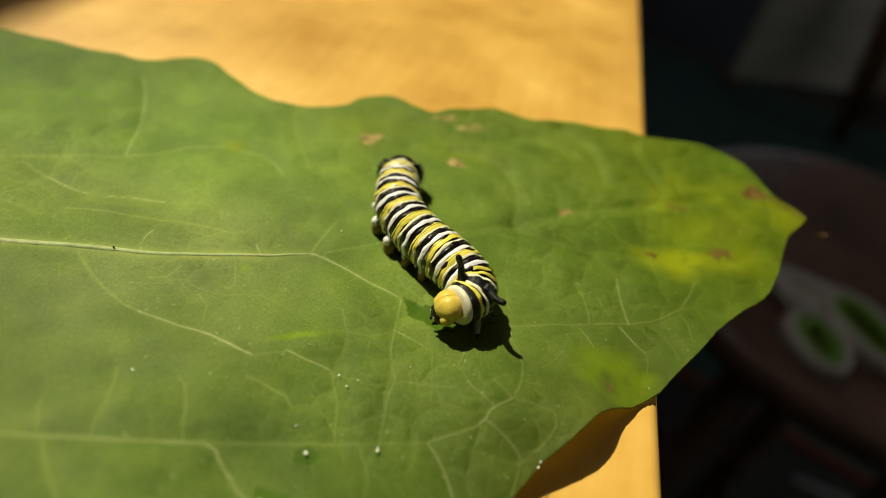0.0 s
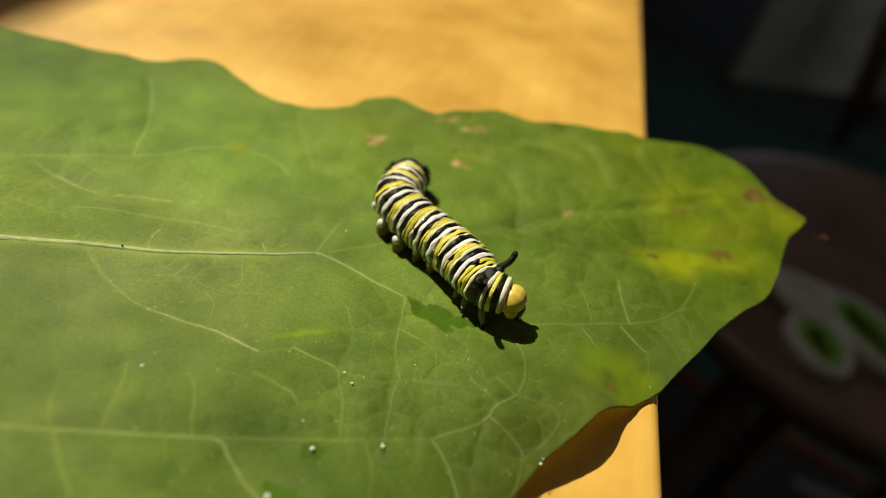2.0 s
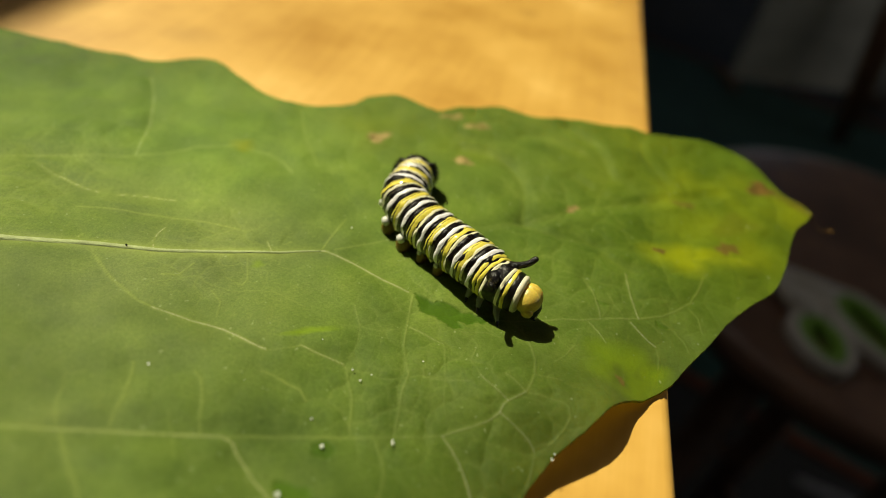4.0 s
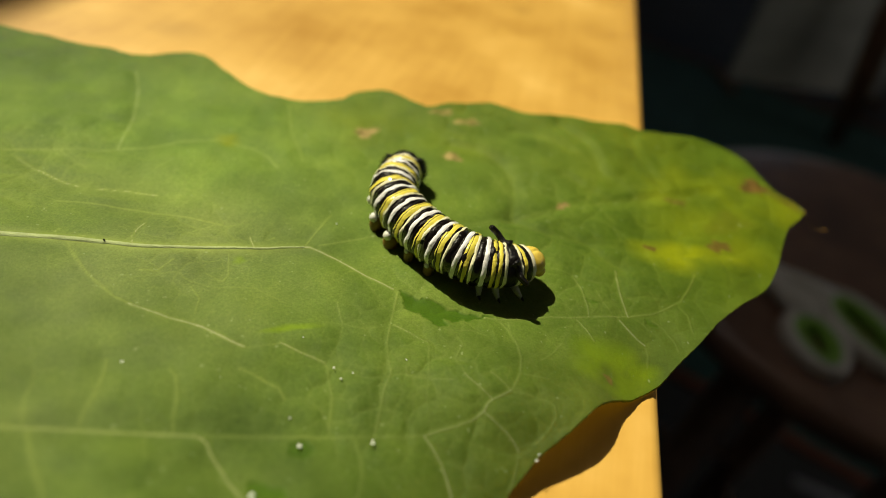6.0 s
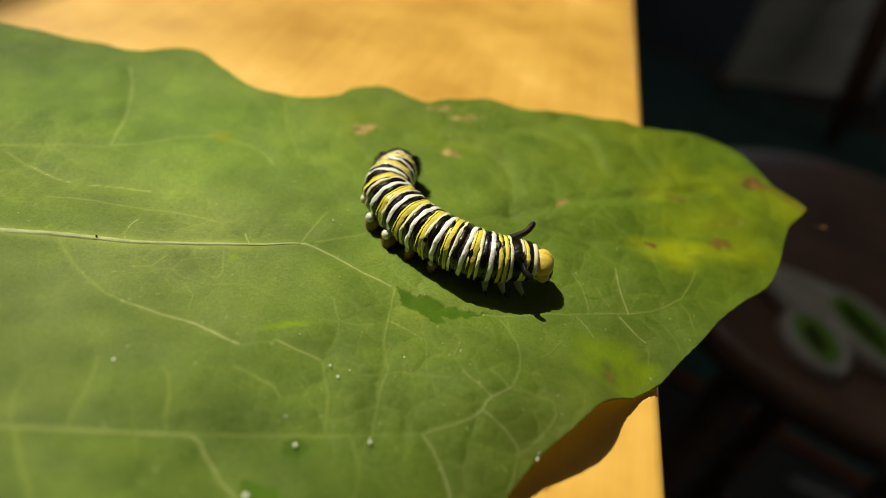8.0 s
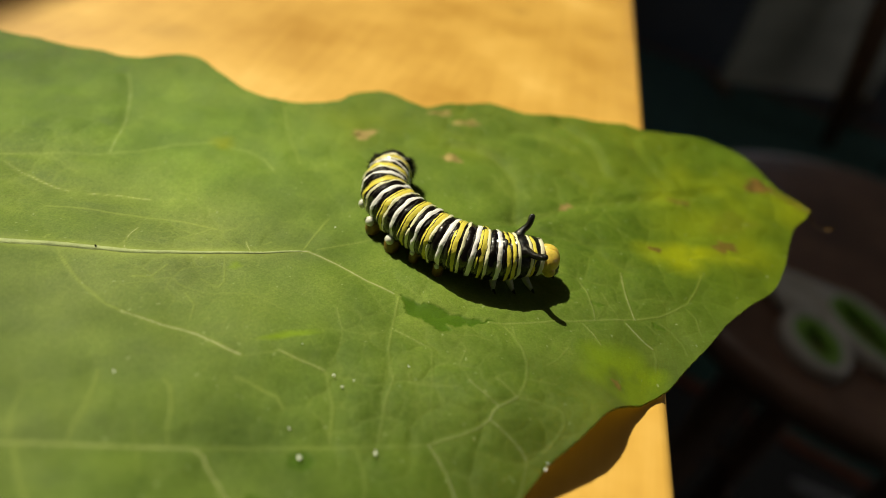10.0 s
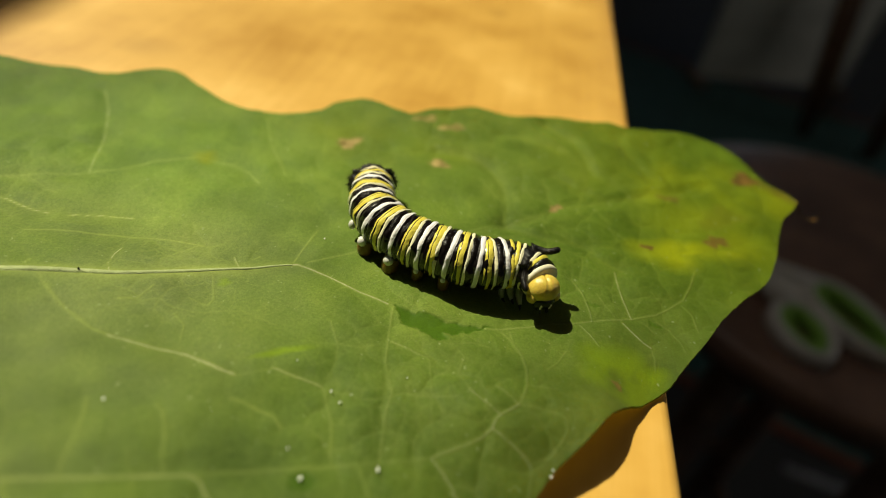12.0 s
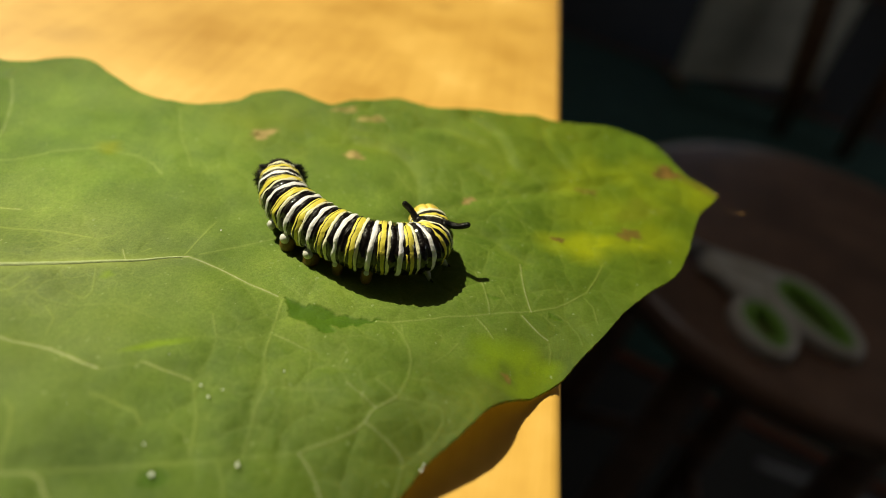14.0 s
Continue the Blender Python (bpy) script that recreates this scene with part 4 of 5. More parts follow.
    for cx, cy, r, k, st, tn in ((38, 20, 7, 0.36, 1.2, 0.3), (31, 24, 4, 0.42, 1.5, 0.5), (29.5, 8.3, 2.2, 0.9, 2.0, 0.3), (48, 26.5, 3.4, 0.9, 1.6, -0.3), (35, 10.5, 1.7, 0.95, 3.0, 0.45), (41, 14, 3.5, 0.5, 1.6, 0.6), (22.7, -13.5, 2.9, 0.85, 1.4, 0.1), (25.4, -13.0, 1.7, 0.85, 1.4, 0.5), (25, 30, 6, 0.15, 1.6, 0.4), (41, 27, 4.5, 0.6, 1.5, 0.5), (-15, 19, 5, 0.2, 1.3, 0.3), (-4, 20, 4, 0.15, 1.3, 0.3), (-10.4, -21.0, 0.45, 0.7, 4.5, 0.58), (-20.2, -13.4, 0.5, 0.5, 1.3, 0.1), (-33.3, 8.1, 1.1, 0.5, 1.5, 0.3), (18, 24, 5, 0.15, 1.3, 0.4)):
        yellow = np.maximum(yellow, k * spot_mask(x, y, cx, cy, r, 1.1, 0.4, st, tn, cx))
    yellow *= np.clip(0.85 + 0.5 * soft_field(x, y, 4.5, 71), 0.3, 1.15)
    yellow *= 1 - 0.7 * spot_mask(x, y, 21.9, -14.4, 1.3, 0.9, 0.4, 1.1, 0.2, 5.0)
    for cx, cy, r, k, st in ((-16.1, 17.9, 0.95, 0.85, 2.0), (-2.5, 16.8, 0.75, 0.8, 2.0), (-6.4, 26.4, 0.8, 0.6, 1.8), (-2.1, 26.0, 0.9, 0.6, 1.8), (36.8, 13.2, 1.2, 0.8, 1.3), (27.1, 8.8, 0.5, 0.9, 1.5), (31.0, 20.4, 0.9, 0.55, 1.5), (14.6, 12.5, 0.6, 0.8, 1.4), (22.1, -14.7, 0.5, 0.75, 1.1), (44.0, 30.4, 1.5, 0.95, 1.5), (38.5, 19.0, 2.2, 0.15, 1.5), (48.6, 29.2, 0.8, 0.42, 4.5), (51.0, 28.3, 0.9, 0.35, 2.0)):
        brown = np.maximum(brown, k * spot_mask(x, y, cx, cy, r, 0.5, 0.6, st, 0.3 if cx < 43 else -0.28, cy))
    gnawed = 0.95 * shape_mask(x, y, GNAWED)
    for cx, cy, r, k, st, tn in ((-4.3, -37.8, 1.3, 0.85, 1.3, 0.0), (26.9, -4.8, 0.4, 0.6, 1.5, 0.0), (19.7, -4.2, 0.35, 0.6, 1.5, 0.0)):
        gnawed = np.maximum(gnawed, k * spot_mask(x, y, cx, cy, r, 0.3, 0.7, st, tn, cx + 1))
    gnawed = np.maximum(gnawed, 0.6 * spot_mask(x, y, -4.45, -32.7, 0.95, 0.35, 0.25, 1.0, 0.3, 2.0))
    Zf = Z.ravel() + relief - 0.12 * gnawed
    co = np.stack([x, y, Zf], -1) * MM
    idx = np.arange(n_s * n_w).reshape(n_s, n_w)
    quads = np.stack([idx[:-1, :-1], idx[1:, :-1], idx[1:, 1:], idx[:-1, 1:]], -1).reshape(-1, 4)
    me = bpy.data.meshes.new("blade")
    me.vertices.add(len(co))
    me.vertices.foreach_set("co", co.ravel())
    me.loops.add(quads.size)
    me.loops.foreach_set("vertex_index", quads.ravel())
    me.polygons.add(len(quads))
    me.polygons.foreach_set("loop_start", np.arange(0, quads.size, 4))
    me.update()
    marks = me.color_attributes.new("marks", "FLOAT_COLOR", "POINT")
    marks.data.foreach_set("color", np.stack([vein_c, yellow, brown, gnawed], -1).ravel())
    # broad brightness of the blade painted in by position, plus random mottling
    light_mottle = -0.22 - 0.015 * np.clip(x, -42, 24) + 0.009 * np.clip(y, -42, -5) - 0.017 * np.clip(y, -4, 40) * np.clip(-x / 20, 0, 1) + 0.14 * soft_field(x, y, 11.0, 61) + 0.12 * soft_field(x, y, 4.0, 62)
    light_mottle -= 0.021 * np.clip(-y - 8, 0, 25) * np.clip((x + 12) / 20, 0, 1)
    light_mottle -= 0.08 * np.clip((x - 8) / 15, 0, 1) * np.clip((6 - y) / 10, 0, 1)
    light_mottle += 0.018 * np.clip(x + 18, -17, 12) * np.clip((-y - 16) / 12, 0, 1)
    light_mottle -= 0.015 * np.clip(-x - 32, 0, 22) + 0.03 * np.clip((x - 6) / 10, 0, 1) * np.clip((4 - y) / 12, 0, 1)
    light_mottle += 0.14 * np.exp(-(((x + 12) / 26) ** 2 + ((y - 2) / 20) ** 2)) + 0.12 * soft_field(x, y, 3.2, 64)
    light_mottle -= 0.18 + 0.06 * np.clip((-y - 20) / 10, 0, 1)
    # a wet ring round the largest beads of sap
    wet = np.maximum(spot_mask(x, y, -4.45, -32.7, 0.95, 0.35, 0.25, 1.0, 0.3, 2.0), 0.3 * spot_mask(x, y, 1.1, -30.2, 0.45, 0.3, 0.3, 1.1, 0.0, 3.0))
    k = 2.0**light_mottle * (1 - 0.3 * wet)
    # painted-in grey sheen over the pale down, placed by position
    down_sheen = 0.36 * np.interp(x, [-60, -45, -25, 2], [0.35, 0.6, 0.9, 0.0]) * np.exp(-(((y + 24) / 25) ** 2)) * np.clip(1 + 0.5 * soft_field(x, y, 8.0, 63), 0, 1.3)
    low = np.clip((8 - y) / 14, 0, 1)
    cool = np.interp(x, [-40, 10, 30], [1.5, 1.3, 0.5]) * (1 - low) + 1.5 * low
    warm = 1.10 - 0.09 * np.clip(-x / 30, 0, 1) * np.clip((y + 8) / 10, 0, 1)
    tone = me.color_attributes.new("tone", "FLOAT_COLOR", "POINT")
    tone.data.foreach_set("color", np.stack([warm * k**1.12, k, 0.86 * k * cool, down_sheen], -1).ravel())
    inward = (Wd - lo[:, None]).ravel()
    thinness = me.attributes.new("thinness", "FLOAT", "POINT")
    thinness.data.foreach_set("value", 0.05 + 0.16 * np.exp(-((inward / 9.0) ** 2)) * np.clip((S.ravel() + 20) / 15, 0, 1) + 0.10 * yellow)
    me.polygons.foreach_set("use_smooth", [True] * len(me.polygons))
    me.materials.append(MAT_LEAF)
    me.materials.append(MAT_UNDER)
    blade = new("blade", me)
    blade.parent = leaf
    tagged(blade, "green blade with yellowed patches near the tip")
    solid = blade.modifiers.new("thickness", "SOLIDIFY")
    solid.thickness = 0.00032
    solid.offset = -1.0
    solid.use_rim = True
    solid.material_offset = 1
    solid.material_offset_rim = 0
    # raised main veins
    for name, label, k, r0, r1 in (("midrib", "pale raised midrib", 0, 0.66, 0.10),):
        line = VEINS[k][2]
        rad = [(r0 + (r1 - r0) * i / (len(line) - 1)) * MM for i in range(len(line))]
        pts = [(px * MM, py * MM, (float(leaf_z(px, py)) - 0.02) * MM - 0.62 * r) for (px, py), r in zip(line, rad)]
        pts[-1] = (pts[-1][0], pts[-1][1], pts[-1][2] - 0.35 * MM)
        bm = bmesh.new()
        tube(bm, pts, rad, 10, False)
        part(name, bm, MAT_VEIN, leaf, label)
    # a dried thread hangs from the very tip
    tip = LEAF_O + LEAF_E * 59.9 + LEAF_N * 7.4
    end = Vector((61.5, 37.2, -5.5))
    start = Vector((tip[0], tip[1], float(leaf_z(*tip)) - 0.15))
    bm = bmesh.new()
    tube(bm, [(start.lerp(end, f) + Vector((0, 0, -1.3 * math.sin(math.pi * f)))) * MM for f in (0.0, 0.2, 0.4, 0.6, 0.8, 1.0)], [0.16 * MM, 0.09 * MM, 0.06 * MM, 0.05 * MM, 0.06 * MM, 0.08 * MM], 8)
    ball(bm, tuple(end * MM), (0.34 * MM, 0.2 * MM, 0.18 * MM), None, 12, 8)
    part("tip_thread", bm, MAT_THREAD, leaf, "thin dried brown thread with an amber end")
    base = LEAF_O + LEAF_E * -140.0 + LEAF_N * 4.0
    bm = bmesh.new()
    pts = [(base + LEAF_E * (6 - 7 * i)) for i in range(6)]
    tube(bm, [(q[0] * MM, q[1] * MM, (max(leaf_z(*q) - 1.0 - 0.3 * i, 1.7)) * MM) for i, q in enumerate(pts)], [1.1 * MM, 1.4 * MM, 1.5 * MM, 1.6 * MM, 1.7 * MM, 1.8 * MM], 12)
    part("leaf_stalk", bm, MAT_VEIN, leaf, "pale green cut stalk")
    return leaf


build_leaf()


def build_droplets():
    """Beads of milky sap standing on the leaf."""
    for x, y, r in ((1.1, -30.2, 0.17), (1.0, -29.9, 0.09), (-4.6, -32.6, 0.21), (-21.9, -30.6, 0.15), (-6.5, -30.3, 0.11), (-12.5, -3.5, 0.12), (15.5, -26.9, 0.15), (15.6, -26.4, 0.10), (-4.9, -24.0, 0.13), (-3.8, -24.9, 0.13), (-3.0, -23.9, 0.08), (1.4, -20.7, 0.09), (-6.1, -38.0, 0.24), (-13.6, -29.0, 0.07), (-8.9, -21.8, 0.06)):
        z, r = float(leaf_z(x, y)), 0.85 * r
        bm = bmesh.new()
        ball(bm, (0, 0, 0.45 * r * MM), (r * MM, r * MM, 0.75 * r * MM), None, 18, 12)
        ob = new("sap_droplet", finish("sap_droplet", bm, MAT_SAP))
        ob.location = (x * MM, y * MM, (z - 0.06) * MM)
        tagged(ob, "small shiny white sap droplet standing on the leaf", "droplet", "droplets on the leaf")


build_droplets()


def build_speck(x, y, size, label):
    """A tiny uneven speck of debris standing on the midrib."""
    bm = bmesh.new()
    bmesh.ops.create_icosphere(bm, subdivisions=2, radius=size * MM)
    rng = random.Random(3)
    for v in bm.verts:
        v.co = Vector((v.co.x * 0.7, v.co.y * 0.7, v.co.z * 1.6)) * rng.uniform(0.8, 1.2)
    ob = new("crumb", finish("crumb", bm, MAT_BLACK))
    ob.location = (x * MM, y * MM, (float(leaf_z(x, y)) + 1.3 * size) * MM)
    return tagged(ob, label, "crumb")


build_speck(-33.95, -16.7, 0.14, "tiny dark speck of debris on the pale midrib")


# ---- the caterpillar ----
SM, TM, HM = 0.85 * MM, 0.90 * MM, 0.76 * MM
LIFT = 3.4
caterpillar = thing("caterpillar", "striped black, white and yellow caterpillar with black tentacles on the leaf", "caterpillar", pose(0, 0, 0))


def body_radius(f):
    """Half width of the body in mm at a share f of its length, from the tail."""
    return float(np.interp(f, [0.0, 0.03, 0.08, 0.18, 0.35, 0.70, 0.80, 0.87, 0.93], [1.6, 2.1, 2.5, 2.85, 3.07, 3.14, 2.98, 2.7, 2.4]))


# the pattern of one segment, tail to head: share of the segment, skin, half width in mm
PATTERN = [(-0.575, MAT_BAND_Y, 0.42), (-0.355, MAT_BAND_C, 0.17), (-0.20, MAT_BAND_B, 0.33), (0.0, MAT_BAND_W, 0.27), (0.20, MAT_BAND_B, 0.18)]
WHITE_AT = [0.150, 0.247, 0.343, 0.440, 0.535, 0.628, 0.715, 0.795]
RING_ROWS = [(0.062, MAT_BAND_C, 0.2)]
RING_ROWS += [(w + 0.096 * part_at, skin, half) for w in WHITE_AT for part_at, skin, half in PATTERN]
RING_ROWS += [(0.823, MAT_BAND_N, 0.22), (0.843, MAT_BAND_N, 0.22), (0.859, MAT_BAND_C, 0.19), (0.881, MAT_BLACK, 0.58), (0.902, MAT_BAND_C, 0.18), (0.918, MAT_BAND_N, 0.22)]
RINGS = len(RING_ROWS)


def ring_share(i):
    return RING_ROWS[i][0]


def build_ring(i):
    f, skin, half = RING_ROWS[i]
    r = body_radius(f) * (0.985 if skin in (MAT_BAND_B, MAT_BLACK) else 1.0)
    slope = (body_radius(f + 0.02) - body_radius(f - 0.02)) / (0.04 * 31.0)
    bm = bmesh.new()
    prof = []
    for k in range(15):
        h = (half + 0.6) * (-1 + 2 * k / 14)
        over = max(0.0, abs(h) - half)
        dip = 0.035 * min(1.0, abs(h) / half) ** 2 + 0.20 * over**1.15
        prof.append((h * MM, (r + slope * h) * (1 - dip) * MM))
    lathe(bm, prof, 44, True, True, "x", (1.0, 0.95))
    for v in bm.verts:
        a = math.atan2(v.co.z, v.co.y)
        k = 1 + 0.016 * math.sin(5 * a + 1.7 * i) + 0.015 * math.sin(9 * a + 2.3 * i) + 0.008 * math.sin(14 * a + 5.1 * i)
        # side folds low on the flank, flat belly
        if v.co.z < -0.55 * r * MM:
            k *= 0.97
        v.co.y *= k
        v.co.z *= k
        # the stripe wanders a little fore and aft round the body
        v.co.x += (0.07 * math.sin(3 * a + 2.9 * i) + 0.05 * math.sin(7 * a + 1.3 * i)) * MM
    return part("body_ring", bm, skin, caterpillar)


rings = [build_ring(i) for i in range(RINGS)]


def build_tail():
    """The black rounded end plate with its short stubs and bristles."""
    bm = bmesh.new()
    r = body_radius(0.03)
    lathe(bm, [(-1.7 * TM, 0.5 * TM), (-1.6 * TM, 1.1 * TM), (-1.2 * TM, 1.7 * TM), (-0.6 * TM, 2.15 * TM), (0.1 * TM, 2.35 * TM), (0.9 * TM, 2.4 * TM)], 32, True, True, "x", (1.0, 0.95))
    ball(bm, (-1.0 * TM, 0, 0.6 * TM), (1.3 * TM, 2.0 * TM, 1.5 * TM))
    rng = random.Random(7)
    for _ in range(80):
        a, h = rng.uniform(0.0, math.pi), rng.uniform(-1.5, 0.2)
        q = 1.7 + 0.6 * (h + 1.5) / 1.7
        p = Vector((h, q * math.cos(a), q * 0.95 * math.sin(a))) * TM
        d = Vector((-0.6, math.cos(a), math.sin(a))).normalized() * rng.uniform(0.35, 0.7) * TM
        tube(bm, [p, p + d], [0.05 * TM, 0.02 * TM], 4, False)
    tail = part("tail", bm, MAT_BLACK, caterpillar, "black bristly tail end")
    for s in (-1, 1):
        bm = bmesh.new()
        ball(bm, (0.2 * TM, s * 2.1 * TM, -0.2 * TM), (1.7 * TM, 1.35 * TM, 1.7 * TM))
        for _ in range(60):
            a, b = rng.uniform(-0.5, 1.1), rng.uniform(0, 2 * math.pi)
            d = Vector((math.cos(b) * math.cos(a), s * abs(math.sin(b) * math.cos(a)), math.sin(a))).normalized()
            p = Vector((0.2 + 1.65 * d.x, s * 2.1 + 1.3 * d.y, -0.2 + 1.65 * d.z)) * TM
            tube(bm, [p, p + d * rng.uniform(0.3, 0.6) * TM], [0.05 * TM, 0.02 * TM], 4, False)
        part("flank_plate", bm, MAT_BLACK, tail, "black bristly flank of the tail")
        bm = bmesh.new()
        tube(bm, [(0.4 * TM, s * 1.7 * TM, 1.5 * TM), (0.1 * TM, s * 2.3 * TM, 1.6 * TM), (-0.2 * TM, s * 2.6 * TM, 1.5 * TM)], [0.55 * TM, 0.42 * TM, 0.3 * TM], 10)
        part("rear_tentacle", bm, MAT_BLACK, tail, "short black stub")
        bm = bmesh.new()
        tube(bm, [(0.2 * TM, s * 1.7 * TM, 0.0), (-0.5 * TM, s * 2.3 * TM, -1.4 * TM), (-0.7 * TM, s * 2.4 * TM, -3.0 * TM)], [1.25 * TM, 1.05 * TM, 0.8 * TM], 14)
        part("rear_clasper", bm, MAT_BLACK, tail)
    return tail


tail = build_tail()


def build_collar():
    """The last narrow rings before the head: black and cream."""
    bm = bmesh.new()
    lathe(bm, [(-1.3 * SM, 2.4 * SM), (-0.9 * SM, 2.75 * SM), (-0.4 * SM, 2.85 * SM), (0.1 * SM, 2.75 * SM), (0.4 * SM, 2.5 * SM)], 36, True, True, "x", (1.0, 0.95))
    collar = part("collar", bm, MAT_BLACK, caterpillar, "narrow black neck ring")
    bm = bmesh.new()
    lathe(bm, [(0.0, 2.3 * SM), (0.25 * SM, 2.62 * SM), (0.65 * SM, 2.66 * SM), (0.85 * SM, 2.5 * SM), (1.0 * SM, 2.1 * SM)], 36, True, True, "x", (1.0, 0.95))
    part("collar_rim", bm, MAT_COLLAR, collar, "cream rim behind the head")
    return collar


collar = build_collar()


def build_head():
    """An amber dome in two halves over a black, white-striped face with small jaws."""
    bm = bmesh.new()
    vs = ball(bm, (0.1 * HM, 0, 0.35 * HM), (2.05 * HM, 2.45 * HM, 2.15 * HM), None, 40, 26)
    for v in vs:
        # a shallow cleft along the crown
        k = math.exp(-((v.co.y / (0.22 * HM)) ** 2))
        if v.co.z > 0:
            v.co.z -= 0.20 * HM * k
            v.co.x -= 0.10 * HM * k if v.co.x > 0 else 0
    head = part("head", bm, MAT_DOME, caterpillar, "smooth amber-yellow head dome with a cleft")
    bm = bmesh.new()
    tilt = pose(0, 0, 0, 0, 38, 0)
    ball(bm, (1.15 * HM, 0, -1.15 * HM), (1.15 * HM, 1.75 * HM, 1.35 * HM), tilt, 28, 18)
    face = part("face", bm, MAT_BLACK, head, "glossy black face")
    for s in (-1, 1):
        bm = bmesh.new()
        pts = [(1.9 * HM, s * 0.55 * HM, -0.35 * HM), (2.22 * HM, s * 0.75 * HM, -1.1 * HM), (2.05 * HM, s * 0.7 * HM, -1.85 * HM)]
        tube(bm, pts, [0.12 * HM, 0.16 * HM, 0.1 * HM], 8)
        part("face_stripe", bm, MAT_COLLAR, head, "pale face stripe")
        bm = bmesh.new()
        tube(bm, [(1.6 * HM, s * 0.8 * HM, -2.0 * HM), (2.0 * HM, s * 0.5 * HM, -2.6 * HM)], [0.36 * HM, 0.2 * HM], 10)
        part("jaw", bm, MAT_BLACK, head, "small dark jaw")
        bm = bmesh.new()
        ball(bm, (0.75 * HM, s * 1.75 * HM, -0.55 * HM), (0.95 * HM, 0.80 * HM, 0.95 * HM))
        part("cheek", bm, MAT_DOME, head, "yellow cheek")
    return head


head = build_head()


def nearest_ring(f):
    return min(range(RINGS), key=lambda i: abs(ring_share(i) - f))


def build_limbs():
    for f in (0.345, 0.437, 0.535, 0.63):
        r = rings[nearest_ring(f)]
        for s in (-1, 1):
            bm = bmesh.new()
            w = 1.2 if f < 0.5 else 0.8
            out = 0.3 if f < 0.5 else 0.0
            tube(bm, [(0, s * 2.1 * SM, -1.6 * SM), (0, s * (2.5 + out) * SM, -2.7 * SM), (0, s * (2.6 + out) * SM, -3.5 * SM)], [1.0 * SM, 0.95 * w * SM, 0.9 * w * SM], 16)
            leg = part("proleg", bm, MAT_FOOT, r, "stubby amber-brown foot")
            bm = bmesh.new()
            w = 0.74 if f < 0.5 else 0.38
            ball(bm, (0, s * (2.85 + 0.8 * w) * SM, -1.85 * SM), (0.95 * w * SM, 0.85 * w * SM, w * SM))
            part("side_knob", bm, MAT_KNOB, r, "white knob above the foot")
    for f in (0.14, 0.26):
        r = rings[nearest_ring(f)]
        for s in (-1, 1):
            bm = bmesh.new()
            g = (1.0 if f < 0.2 else 1.4) * SM
            ball(bm, (0, s * 3.2 * SM * (1 if f > 0.2 else 0.85), -1.9 * SM), (0.42 * g, 0.36 * g, 0.5 * g))
            part("side_knob", bm, MAT_KNOB, r, "small white flank knob")
    for f, fwd in ((0.80, 0.2), (0.85, 0.7), (0.90, 1.1)):
        r = rings[nearest_ring(f)]
        for s in (-1, 1):
            bm = bmesh.new()
            tube(bm, [(0, s * 1.5 * SM, -1.9 * SM), (fwd * 0.4 * SM, s * 2.4 * SM, -2.6 * SM), (fwd * SM, s * 2.9 * SM, -3.4 * SM)], [0.6 * SM, 0.45 * SM, 0.26 * SM], 10)
            leg = part("leg", bm, MAT_LEG, r, "short grey-green jointed leg")
            bm = bmesh.new()
            tube(bm, [(fwd * SM, s * 2.9 * SM, -3.35 * SM), ((fwd + 0.35) * SM, s * 3.3 * SM, -3.75 * SM)], [0.26 * SM, 0.08 * SM], 8)
            part("claw", bm, MAT_BLACK, r, "tiny black claw")


build_limbs()


def build_tentacle():
    """A long fleshy feeler along its own x axis, thick at the root."""
    bm = bmesh.new()
    n = 9
    pts = [(2.75 * k / (n - 1) * MM, 0.12 * math.sin(k * 0.9) * MM, 0.25 * (k / (n - 1)) ** 2 * MM) for k in range(n)]
    tube(bm, pts, [q * MM for q in (0.90, 0.62, 0.45, 0.39, 0.37, 0.36, 0.36, 0.36, 0.35)], 16)
    return part("tentacle", bm, MAT_BLACK, caterpillar, "long black fleshy tentacle")


tentacles = [build_tentacle(), build_tentacle()]


# ---- what moves ----
BENDS = []


def bend(t, line, left, right):
    """The body's line over the leaf at t seconds, in mm from the tail to the head, and how far each tentacle swings out and up, in degrees."""
    p = smooth_line(line, 24)
    # ease out the corners
    for _ in range(60):
        p[1:-1] = 0.25 * p[:-2] + 0.5 * p[1:-1] + 0.25 * p[2:]
    step = np.r_[0, np.cumsum(np.hypot(*np.diff(p, axis=0).T))]
    BENDS.append((t, p, step, left, right))


def place(b, share, lift):
    """A pose on the body's line at a share of its length, lifted over the leaf, facing the head."""
    p, step = b[1], b[2]
    at = share * step[-1]
    x, y = (float(np.interp(at, step, p[:, k])) for k in (0, 1))
    d = 1.0
    ax, ay = (float(np.interp(max(at - d, 0), step, p[:, k])) for k in (0, 1))
    bx, by = (float(np.interp(min(at + d, step[-1]), step, p[:, k])) for k in (0, 1))
    za, zb = float(leaf_z(ax, ay)), float(leaf_z(bx, by))
    yaw = math.degrees(math.atan2(by - ay, bx - ax))
    dip = -math.degrees(math.atan2(zb - za, math.hypot(bx - ax, by - ay)))
    return pose(x * MM, y * MM, (float(leaf_z(x, y)) + lift) * MM, 0, dip, yaw)


